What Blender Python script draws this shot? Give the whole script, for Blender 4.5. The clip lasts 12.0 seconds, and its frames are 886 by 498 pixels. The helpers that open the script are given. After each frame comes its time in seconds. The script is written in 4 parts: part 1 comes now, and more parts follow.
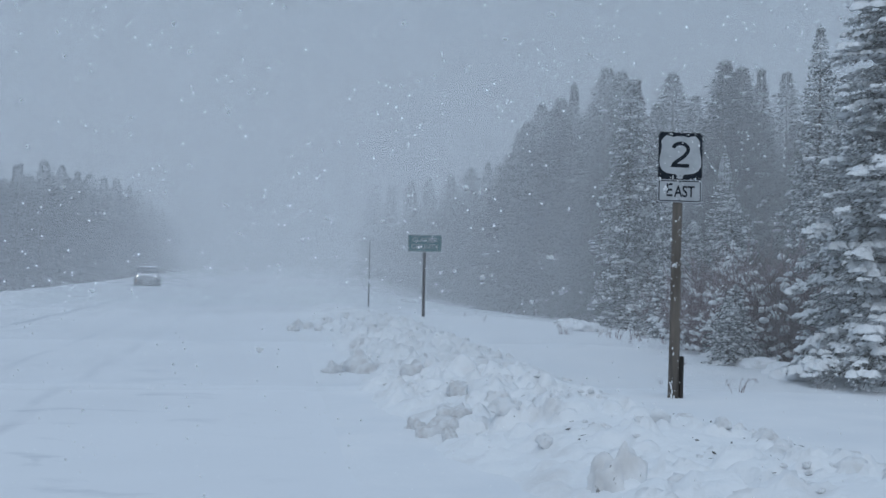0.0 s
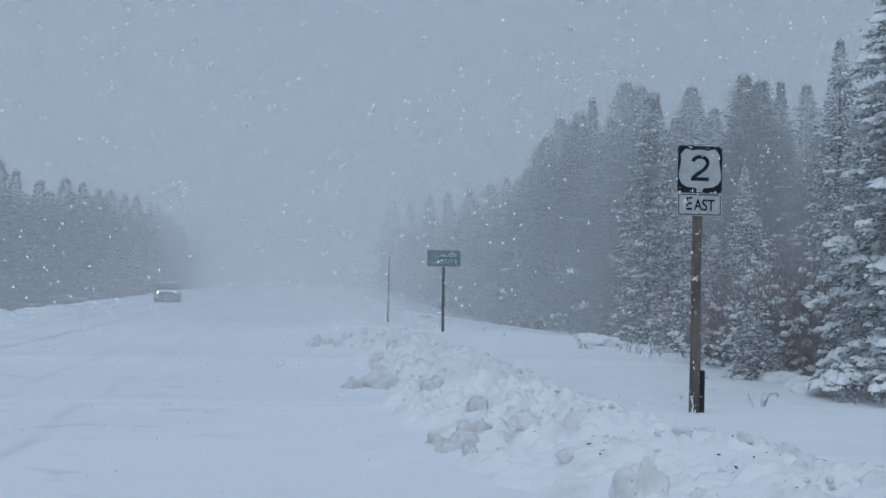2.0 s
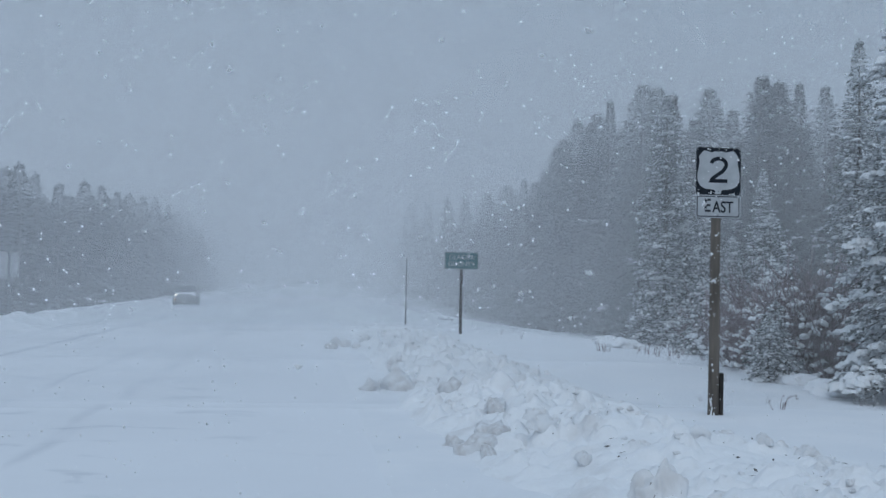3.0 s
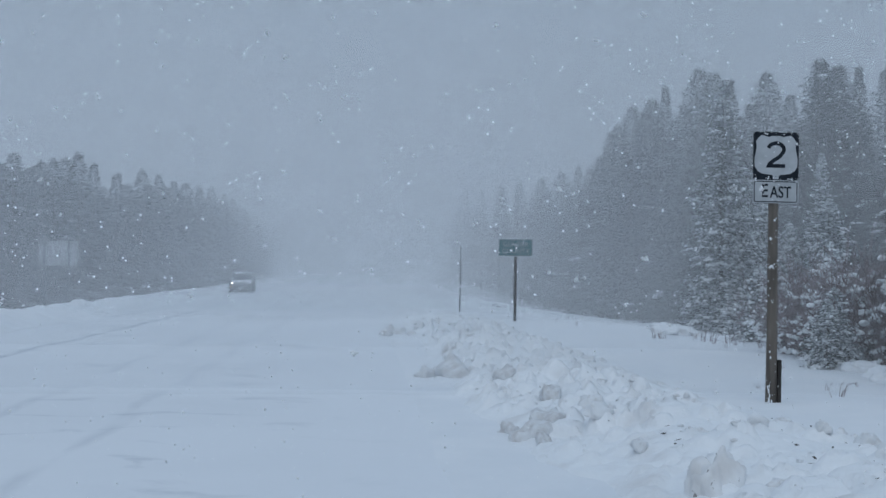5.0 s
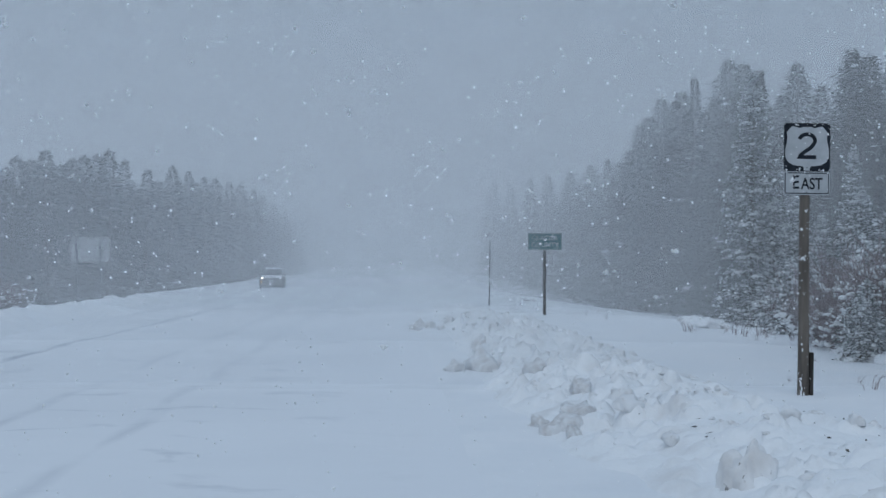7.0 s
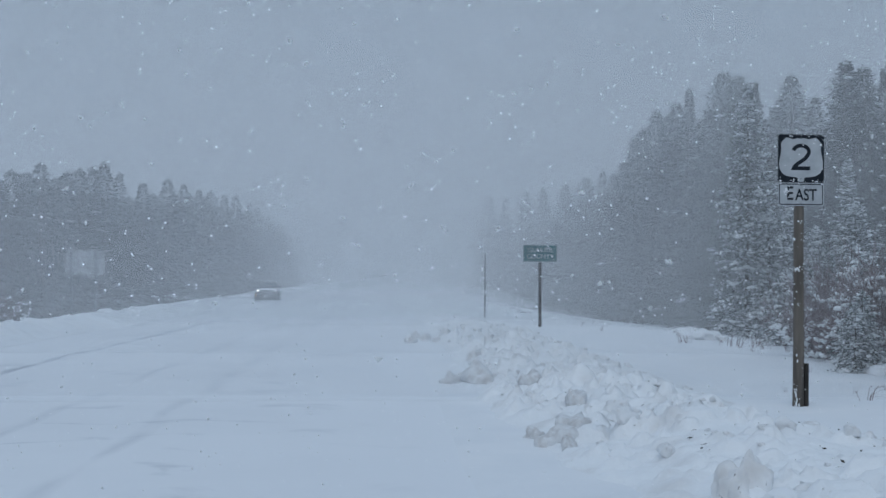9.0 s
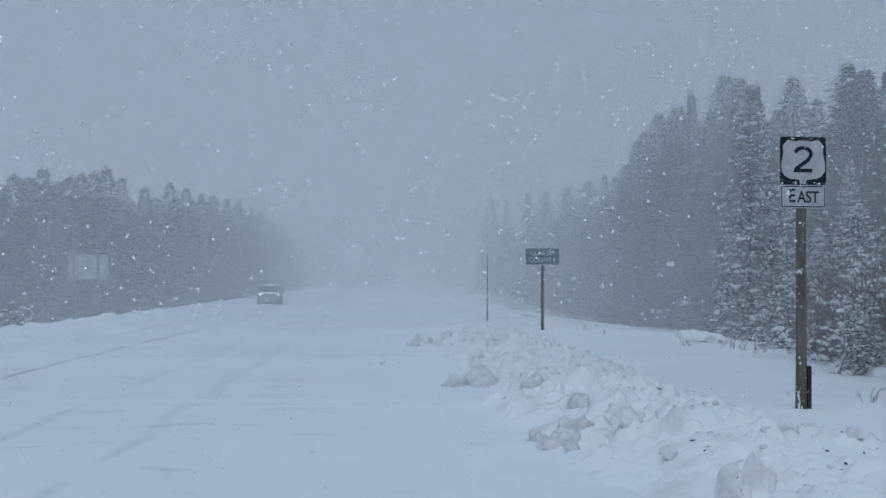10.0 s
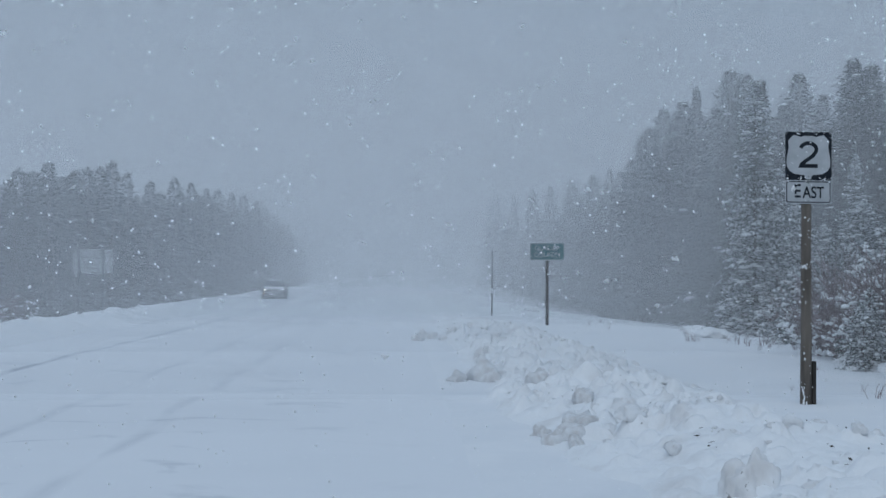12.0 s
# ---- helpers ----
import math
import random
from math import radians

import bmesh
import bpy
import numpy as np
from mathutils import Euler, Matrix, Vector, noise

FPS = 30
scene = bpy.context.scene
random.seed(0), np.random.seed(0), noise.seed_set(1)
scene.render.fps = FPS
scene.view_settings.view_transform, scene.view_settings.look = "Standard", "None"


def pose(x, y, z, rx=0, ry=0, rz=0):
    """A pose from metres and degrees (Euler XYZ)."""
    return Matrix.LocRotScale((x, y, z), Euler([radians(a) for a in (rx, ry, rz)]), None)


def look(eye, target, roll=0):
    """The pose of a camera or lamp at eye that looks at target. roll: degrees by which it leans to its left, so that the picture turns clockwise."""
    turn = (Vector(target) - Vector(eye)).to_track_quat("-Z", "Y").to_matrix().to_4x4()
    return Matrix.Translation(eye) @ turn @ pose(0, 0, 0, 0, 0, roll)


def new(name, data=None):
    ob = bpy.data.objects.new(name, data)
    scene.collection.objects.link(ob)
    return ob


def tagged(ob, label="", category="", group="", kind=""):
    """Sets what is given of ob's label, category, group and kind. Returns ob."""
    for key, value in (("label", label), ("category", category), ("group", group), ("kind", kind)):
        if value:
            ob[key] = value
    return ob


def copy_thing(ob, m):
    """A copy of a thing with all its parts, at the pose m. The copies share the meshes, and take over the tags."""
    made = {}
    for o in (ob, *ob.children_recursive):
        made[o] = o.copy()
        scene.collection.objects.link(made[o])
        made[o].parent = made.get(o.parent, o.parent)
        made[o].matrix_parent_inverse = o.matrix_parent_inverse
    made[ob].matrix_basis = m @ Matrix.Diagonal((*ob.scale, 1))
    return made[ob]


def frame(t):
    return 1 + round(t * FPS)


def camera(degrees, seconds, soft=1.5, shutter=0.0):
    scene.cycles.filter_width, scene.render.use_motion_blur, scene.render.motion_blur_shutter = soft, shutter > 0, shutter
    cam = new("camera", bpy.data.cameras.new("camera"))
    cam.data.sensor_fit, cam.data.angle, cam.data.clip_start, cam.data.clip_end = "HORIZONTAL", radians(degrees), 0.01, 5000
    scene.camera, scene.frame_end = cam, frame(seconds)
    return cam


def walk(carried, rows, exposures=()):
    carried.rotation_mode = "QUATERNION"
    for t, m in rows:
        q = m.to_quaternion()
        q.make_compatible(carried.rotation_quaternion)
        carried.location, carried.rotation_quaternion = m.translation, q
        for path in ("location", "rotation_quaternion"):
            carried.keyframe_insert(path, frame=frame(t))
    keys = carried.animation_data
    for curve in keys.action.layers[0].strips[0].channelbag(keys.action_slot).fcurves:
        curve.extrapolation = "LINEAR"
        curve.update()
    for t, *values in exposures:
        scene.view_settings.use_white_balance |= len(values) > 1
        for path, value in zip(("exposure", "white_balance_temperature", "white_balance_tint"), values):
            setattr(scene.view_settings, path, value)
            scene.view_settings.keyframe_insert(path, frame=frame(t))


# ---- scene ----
# ---- camera: stands on the shoulder and turns ----
TURNS = [
    (0, 91.016, -1.043, -8.053), (0.5, 91.376, -1.051, -7.795), (1, 91.553, -0.958, -7.669),
    (1.5, 91.643, -0.865, -7.458), (2, 91.711, -0.812, -7.149), (2.5, 91.862, -0.818, -6.745),
    (4.5, 91.355, -0.634, -4.64), (5, 91.188, -0.622, -3.785), (5.5, 91.05, -0.474, -2.905),
    (6, 90.918, -0.46, -2.445), (6.5, 90.895, -0.309, -2.362), (8.5, 91.258, -0.293, -2.58),
    (9, 91.488, -0.153, -2.616), (9.5, 91.635, -0.081, -2.538), (10, 91.649, 0, -2.499),
    (10.5, 91.554, -0.003, -2.4), (11, 91.514, 0.063, -2.359), (11.5, 91.44, 0.017, -2.32),
    (12, 91.422, -0.109, -2.279),
]


def eye(t):
    """The holder sways a centimetre or so and sinks a little."""
    return 0.007 * math.cos(t * 0.56), 0.0, 1.663 - 0.0022 * t


cam = camera(40.0, 12.0)
walk(cam, [(t, pose(*eye(t), rx, ry, rz)) for t, rx, ry, rz in TURNS], exposures=[(0.0, 0.0), (2.5, -0.02), (5.0, -0.09), (12.0, -0.10)])

# ---- sky and sun: overcast snowfall ----
scene.view_settings.exposure = 0.0
scene.cycles.transparent_max_bounces = 64
world = bpy.data.worlds.new("overcast_sky")
scene.world = world
world.use_nodes = True
wn, wl = world.node_tree.nodes, world.node_tree.links
wn.clear()
w_out = wn.new("ShaderNodeOutputWorld")
w_mix = wn.new("ShaderNodeMixShader")
w_mix.inputs[0].default_value = 0.8  # cloud cover
w_clear = wn.new("ShaderNodeBackground")
w_cloud = wn.new("ShaderNodeBackground")
sky = wn.new("ShaderNodeTexSky")
sky.sky_type, sky.sun_disc = "NISHITA", False
sky.sun_elevation, sky.sun_rotation = radians(48), radians(200)
sky.dust_density = 4.0
w_clear.inputs["Strength"].default_value = 0.05
wl.new(sky.outputs[0], w_clear.inputs["Color"])
w_co = wn.new("ShaderNodeTexCoord")
w_sep = wn.new("ShaderNodeSeparateXYZ")
w_ramp = wn.new("ShaderNodeValToRGB")
w_ramp.color_ramp.elements[0].position = 0.0
w_ramp.color_ramp.elements[0].color = (0.176, 0.236, 0.305, 1)
w_ramp.color_ramp.elements[1].position = 1.0
w_ramp.color_ramp.elements[1].color = (0.410, 0.552, 0.728, 1)
wl.new(w_co.outputs["Generated"], w_sep.inputs[0])
wl.new(w_sep.outputs["Z"], w_ramp.inputs[0])
wl.new(w_ramp.outputs[0], w_cloud.inputs["Color"])
w_cloud.inputs["Strength"].default_value = 1.24
wl.new(w_clear.outputs[0], w_mix.inputs[1])
wl.new(w_cloud.outputs[0], w_mix.inputs[2])
wl.new(w_mix.outputs[0], w_out.inputs["Surface"])

sun_data = bpy.data.lights.new("sun", "SUN")
sun_data.energy, sun_data.angle, sun_data.color = 0.5, radians(50), (0.90, 0.96, 1.0)
sun = new("sun", sun_data)
sun.matrix_world = look((-6, -18, 26), (0, 12, 0))


# ---- materials ----
def material(name, color, rough=0.6, metal=0.0, spec=0.5):
    m = bpy.data.materials.new(name)
    m.use_nodes = True
    b = m.node_tree.nodes["Principled BSDF"]
    b.inputs["Base Color"].default_value = (*color, 1)
    b.inputs["Roughness"].default_value = rough
    b.inputs["Metallic"].default_value = metal
    b.inputs["Specular IOR Level"].default_value = spec
    return m


def add(m, kind):
    return m.node_tree.nodes.new(kind)


def tie(m, a, b):
    m.node_tree.links.new(a, b)


def mottle(m, c1, c2, scale, detail=6, coords="Object", stretch=(1, 1, 1), lo=0.35, hi=0.65, second=None):
    """Base colour that varies between two tones, with a finer second noise multiplied in."""
    b = m.node_tree.nodes["Principled BSDF"]
    co = add(m, "ShaderNodeTexCoord")
    mp = add(m, "ShaderNodeMapping")
    mp.inputs["Scale"].default_value = stretch
    tie(m, co.outputs[coords], mp.inputs["Vector"])
    n = add(m, "ShaderNodeTexNoise")
    n.inputs["Scale"].default_value, n.inputs["Detail"].default_value = scale, detail
    tie(m, mp.outputs[0], n.inputs["Vector"])
    r = add(m, "ShaderNodeValToRGB")
    r.color_ramp.elements[0].position, r.color_ramp.elements[0].color = lo, (*c1, 1)
    r.color_ramp.elements[1].position, r.color_ramp.elements[1].color = hi, (*c2, 1)
    tie(m, n.outputs["Fac"], r.inputs[0])
    out = r.outputs[0]
    if second:
        n2 = add(m, "ShaderNodeTexNoise")
        n2.inputs["Scale"].default_value, n2.inputs["Detail"].default_value = second[0], 4
        tie(m, mp.outputs[0], n2.inputs["Vector"])
        r2 = add(m, "ShaderNodeMapRange")
        r2.inputs["To Min"].default_value, r2.inputs["To Max"].default_value = second[1], second[2]
        tie(m, n2.outputs["Fac"], r2.inputs["Value"])
        mx = add(m, "ShaderNodeMix")
        mx.data_type, mx.blend_type = "RGBA", "MULTIPLY"
        mx.inputs["Factor"].default_value = 1.0
        tie(m, out, mx.inputs[6])
        tie(m, r2.outputs[0], mx.inputs[7])
        out = mx.outputs[2]
    tie(m, out, b.inputs["Base Color"])
    return m


def bump(m, scale, strength, dist, detail=6, coords="Object", stretch=(1, 1, 1)):
    b = m.node_tree.nodes["Principled BSDF"]
    co = add(m, "ShaderNodeTexCoord")
    mp = add(m, "ShaderNodeMapping")
    mp.inputs["Scale"].default_value = stretch
    tie(m, co.outputs[coords], mp.inputs["Vector"])
    n = add(m, "ShaderNodeTexNoise")
    n.inputs["Scale"].default_value, n.inputs["Detail"].default_value = scale, detail
    tie(m, mp.outputs[0], n.inputs["Vector"])
    k = add(m, "ShaderNodeBump")
    k.inputs["Strength"].default_value, k.inputs["Distance"].default_value = strength, dist
    tie(m, n.outputs["Fac"], k.inputs["Height"])
    tie(m, k.outputs[0], b.inputs["Normal"])
    return m


M_SNOW = bump(mottle(material("fresh_snow", (0.84, 0.86, 0.88), 0.75, spec=0.2), (0.80, 0.82, 0.85), (0.86, 0.87, 0.89), 0.7,
                     second=(30, 0.97, 1.0)), 9.0, 0.35, 0.03)
M_BERM = bump(mottle(material("ploughed_snow", (0.82, 0.82, 0.82), 0.8, spec=0.2), (0.755, 0.755, 0.765), (0.86, 0.875, 0.895), 1.6,
                     lo=0.30, hi=0.44, second=(14, 0.95, 1.0)), 14.0, 0.5, 0.04)
M_CLOD = bump(mottle(material("dirty_snow", (0.7, 0.68, 0.66), 0.8, spec=0.2), (0.68, 0.675, 0.68), (0.85, 0.865, 0.885), 2.0,
                     lo=0.35, hi=0.62, second=(40, 0.94, 1.0)), 10.0, 0.35, 0.03)


def flecks(m, scale, limit):
    """Grit frozen into the snow."""
    b = m.node_tree.nodes["Principled BSDF"]
    src = b.inputs["Base Color"].links[0].from_socket
    co = add(m, "ShaderNodeTexCoord")
    n = add(m, "ShaderNodeTexNoise")
    n.inputs["Scale"].default_value, n.inputs["Detail"].default_value = scale, 3
    tie(m, co.outputs["Object"], n.inputs["Vector"])
    r = add(m, "ShaderNodeMapRange")
    r.inputs["From Min"].default_value, r.inputs["From Max"].default_value = limit, limit + 0.05
    r.inputs["To Max"].default_value = 0.75
    tie(m, n.outputs["Fac"], r.inputs["Value"])
    mx = add(m, "ShaderNodeMix")
    mx.data_type = "RGBA"
    mx.inputs[7].default_value = (0.13, 0.115, 0.10, 1)
    tie(m, r.outputs[0], mx.inputs[0])
    tie(m, src, mx.inputs[6])
    tie(m, mx.outputs[2], b.inputs["Base Color"])
    return m


M_CHUNK = flecks(bump(mottle(material("gritty_snow", (0.7, 0.68, 0.66), 0.8, spec=0.2), (0.66, 0.65, 0.648), (0.84, 0.85, 0.865), 3.0,
                             lo=0.35, hi=0.62, second=(40, 0.94, 1.0)), 14.0, 0.5, 0.03), 13.0, 0.66)
M_TREESNOW = bump(material("branch_snow", (0.84, 0.86, 0.88), 0.8, spec=0.2), 12.0, 0.4, 0.03)
M_FLAKE = bpy.data.materials.new("snowflake")


def flake_nodes(m):
    """White, and lit right through as loose clumps of crystals are."""
    m.use_nodes = True
    nt = m.node_tree
    nt.nodes.clear()
    out = nt.nodes.new("ShaderNodeOutputMaterial")
    mix = nt.nodes.new("ShaderNodeMixShader")
    front = nt.nodes.new("ShaderNodeBsdfDiffuse")
    back = nt.nodes.new("ShaderNodeBsdfTranslucent")
    for s in (front, back):
        s.inputs["Color"].default_value = (0.98, 0.985, 0.99, 1)
    mix.inputs[0].default_value = 0.5
    nt.links.new(front.outputs[0], mix.inputs[1])
    nt.links.new(back.outputs[0], mix.inputs[2])
    nt.links.new(mix.outputs[0], out.inputs["Surface"])


flake_nodes(M_FLAKE)
M_NEEDLE = mottle(material("spruce_needles", (0.05, 0.065, 0.05), 0.7, spec=0.3), (0.050, 0.062, 0.054), (0.095, 0.110, 0.096), 2.5)


def frost(m, amount, lo=0.34, hi=0.64):
    """Snow dust in fine patches over the needles."""
    b = m.node_tree.nodes["Principled BSDF"]
    src = b.inputs["Base Color"].links[0].from_socket
    co = add(m, "ShaderNodeTexCoord")
    n = add(m, "ShaderNodeTexNoise")
    n.inputs["Scale"].default_value, n.inputs["Detail"].default_value = 2.2, 5
    tie(m, co.outputs["Object"], n.inputs["Vector"])
    r = add(m, "ShaderNodeMapRange")
    r.inputs["From Min"].default_value, r.inputs["From Max"].default_value = lo, hi
    r.inputs["To Max"].default_value = amount
    tie(m, n.outputs["Fac"], r.inputs["Value"])
    mx = add(m, "ShaderNodeMix")
    mx.data_type = "RGBA"
    mx.inputs[7].default_value = (0.66, 0.68, 0.71, 1)
    tie(m, r.outputs[0], mx.inputs[0])
    tie(m, src, mx.inputs[6])
    tie(m, mx.outputs[2], b.inputs["Base Color"])
    return m


def vary(m, low, high):
    """Each tree a little darker or paler than the next."""
    b = m.node_tree.nodes["Principled BSDF"]
    src = b.inputs["Base Color"].links[0].from_socket
    info, span, mx = add(m, "ShaderNodeObjectInfo"), add(m, "ShaderNodeMapRange"), add(m, "ShaderNodeMix")
    span.inputs["To Min"].default_value, span.inputs["To Max"].default_value = low, high
    tie(m, info.outputs["Random"], span.inputs["Value"])
    mx.data_type, mx.blend_type = "RGBA", "MULTIPLY"
    mx.inputs["Factor"].default_value = 1.0
    tie(m, src, mx.inputs[6])
    tie(m, span.outputs[0], mx.inputs[7])
    tie(m, mx.outputs[2], b.inputs["Base Color"])
    return m


def see_through(m, share):
    """Lets part of the light through thin sprays."""
    nt = m.node_tree
    b, out = nt.nodes["Principled BSDF"], nt.nodes["Material Output"]
    mix, thin = add(m, "ShaderNodeMixShader"), add(m, "ShaderNodeBsdfTranslucent")
    mix.inputs[0].default_value = share
    tie(m, b.inputs["Base Color"].links[0].from_socket, thin.inputs["Color"])
    tie(m, b.outputs[0], mix.inputs[1])
    tie(m, thin.outputs[0], mix.inputs[2])
    tie(m, mix.outputs[0], out.inputs["Surface"])
    return m


see_through(frost(M_NEEDLE, 0.80), 0.3)
M_FARNEEDLE = mottle(material("rimed_needles", (0.06, 0.075, 0.065), 0.8, spec=0.2), (0.046, 0.058, 0.052), (0.084, 0.098, 0.090), 1.5)
see_through(vary(frost(M_FARNEEDLE, 0.26, 0.25, 0.75), 0.45, 1.3), 0.45)
M_BARK = bump(mottle(material("bark", (0.09, 0.07, 0.06), 0.9), (0.05, 0.04, 0.035), (0.14, 0.115, 0.10), 6, stretch=(1, 1, 0.3)), 20, 0.6, 0.02)
M_TWIG = mottle(material("bare_twig", (0.17, 0.13, 0.13), 0.85), (0.15, 0.115, 0.115), (0.38, 0.32, 0.33), 5)
M_STRAW = mottle(material("dry_grass", (0.16, 0.12, 0.08), 0.85), (0.10, 0.075, 0.05), (0.22, 0.17, 0.12), 8)
M_DIRT = mottle(material("frozen_mud", (0.06, 0.05, 0.045), 0.9), (0.04, 0.034, 0.03), (0.11, 0.095, 0.085), 9)
M_POST = bump(mottle(material("weathered_post", (0.16, 0.13, 0.10), 0.85), (0.098, 0.084, 0.072), (0.215, 0.186, 0.160), 7,
                     stretch=(1, 1, 0.12), second=(30, 0.8, 1.0)), 40, 0.5, 0.01, stretch=(1, 1, 0.1))
M_STUB = mottle(material("dark_timber", (0.035, 0.03, 0.027), 0.85), (0.02, 0.018, 0.016), (0.06, 0.05, 0.045), 12, stretch=(1, 1, 0.2))
M_SIGNBLACK = mottle(material("sign_black", (0.012, 0.015, 0.021), 0.75, spec=0.15), (0.009, 0.012, 0.018), (0.020, 0.025, 0.033), 14)
M_SIGNWHITE = mottle(material("sign_white", (0.50, 0.52, 0.54), 0.5), (0.36, 0.38, 0.40), (0.46, 0.48, 0.50), 5, second=(40, 0.95, 1))
M_SIGNGREEN = mottle(material("sign_green", (0.01, 0.13, 0.10), 0.5), (0.001, 0.070, 0.078), (0.004, 0.105, 0.112), 4)
M_ALU = mottle(material("aluminium_back", (0.4, 0.4, 0.4), 0.5, 0.0), (0.34, 0.35, 0.36), (0.42, 0.43, 0.44), 2)
M_STEEL = mottle(material("galvanised_steel", (0.16, 0.18, 0.19), 0.6, 0.4), (0.11, 0.12, 0.13), (0.2, 0.22, 0.23), 12)
M_REFLECT = material("reflective_tape", (0.75, 0.76, 0.78), 0.4)

# packed snow of the carriageway: wheel tracks along it and wind-polished patches
M_ROAD = material("packed_snow", (0.8, 0.82, 0.85), 0.6, spec=0.3)


def road_nodes(m):
    b = m.node_tree.nodes["Principled BSDF"]
    uv = add(m, "ShaderNodeUVMap")
    sep = add(m, "ShaderNodeSeparateXYZ")
    tie(m, uv.outputs[0], sep.inputs[0])
    wob = add(m, "ShaderNodeTexNoise")
    wob.inputs["Scale"].default_value, wob.inputs["Detail"].default_value = 0.25, 3
    tie(m, uv.outputs[0], wob.inputs["Vector"])

    def math_node(op, a, c=None):
        k = add(m, "ShaderNodeMath")
        k.operation = op
        for i, v in enumerate((a, c)):
            if v is None:
                continue
            if isinstance(v, (int, float)):
                k.inputs[i].default_value = v
            else:
                tie(m, v, k.inputs[i])
        return k.outputs[0]

    x = math_node("ADD", sep.outputs["X"], math_node("MULTIPLY", math_node("SUBTRACT", wob.outputs["Fac"], 0.5), 0.6))
    total = None
    for centre, width, amount in ((-6.85, 0.17, 1.3), (-8.75, 0.16, 0.5), (-4.1, 0.14, 0.45), (-2.68, 0.15, 0.40)):
        d = math_node("DIVIDE", math_node("ABSOLUTE", math_node("SUBTRACT", x, centre)), width)
        g = math_node("MULTIPLY", math_node("MAXIMUM", math_node("SUBTRACT", 1.0, d), 0.0), amount)
        total = g if total is None else math_node("ADD", total, g)
    mp = add(m, "ShaderNodeMapping")
    mp.inputs["Scale"].default_value = (2.2, 0.5, 1)
    tie(m, uv.outputs[0], mp.inputs["Vector"])
    brk = add(m, "ShaderNodeTexNoise")
    brk.inputs["Scale"].default_value, brk.inputs["Detail"].default_value = 1.0, 5
    tie(m, mp.outputs[0], brk.inputs["Vector"])
    broken = add(m, "ShaderNodeMapRange")
    broken.inputs["From Min"].default_value, broken.inputs["From Max"].default_value = 0.38, 0.60
    tie(m, brk.outputs["Fac"], broken.inputs["Value"])
    track = math_node("MULTIPLY", total, broken.outputs[0])
    # wind-polished patches lie across the road
    mp2 = add(m, "ShaderNodeMapping")
    mp2.inputs["Scale"].default_value = (0.55, 0.85, 1)
    mp2.inputs["Rotation"].default_value = (0, 0, radians(8))
    tie(m, uv.outputs[0], mp2.inputs["Vector"])
    pat = add(m, "ShaderNodeTexNoise")
    pat.inputs["Scale"].default_value, pat.inputs["Detail"].default_value = 1.5, 6
    pat.inputs["Distortion"].default_value = 0.7
    tie(m, mp2.outputs[0], pat.inputs["Vector"])
    patch = add(m, "ShaderNodeMapRange")
    patch.inputs["From Min"].default_value, patch.inputs["From Max"].default_value = 0.59, 0.70
    patch.inputs["To Max"].default_value = 0.42
    tie(m, pat.outputs["Fac"], patch.inputs["Value"])
    near_side = add(m, "ShaderNodeMapRange")
    near_side.inputs["From Min"].default_value, near_side.inputs["From Max"].default_value = 0.6, -1.6
    tie(m, sep.outputs["X"], near_side.inputs["Value"])
    broad = add(m, "ShaderNodeTexNoise")
    broad.inputs["Scale"].default_value, broad.inputs["Detail"].default_value = 0.22, 4
    tie(m, mp2.outputs[0], broad.inputs["Vector"])
    tone = add(m, "ShaderNodeMapRange")
    tone.inputs["From Min"].default_value, tone.inputs["From Max"].default_value = 0.42, 0.72
    tone.inputs["To Max"].default_value = 0.22
    tie(m, broad.outputs["Fac"], tone.inputs["Value"])
    track = math_node("ADD", track, math_node("MULTIPLY", tone.outputs[0], near_side.outputs[0]))
    fac = math_node("MINIMUM", math_node("ADD", track, math_node("MULTIPLY", patch.outputs[0], near_side.outputs[0])), 1.0)
    mx = add(m, "ShaderNodeMix")
    mx.data_type = "RGBA"
    mx.inputs[6].default_value = (0.825, 0.84, 0.868, 1)
    mx.inputs[7].default_value = (0.50, 0.53, 0.58, 1)
    tie(m, fac, mx.inputs[0])
    tie(m, mx.outputs[2], b.inputs["Base Color"])
    fine = add(m, "ShaderNodeTexNoise")
    fine.inputs["Scale"].default_value, fine.inputs["Detail"].default_value = 3.5, 8
    tie(m, mp2.outputs[0], fine.inputs["Vector"])
    k = add(m, "ShaderNodeBump")
    k.inputs["Strength"].default_value, k.inputs["Distance"].default_value = 0.35, 0.04
    tie(m, fine.outputs["Fac"], k.inputs["Height"])
    tie(m, k.outputs[0], b.inputs["Normal"])


road_nodes(M_ROAD)

# snow haze stand-in: flat white sheets, each letting most of the light through
M_VEIL = bpy.data.materials.new("haze_veil")


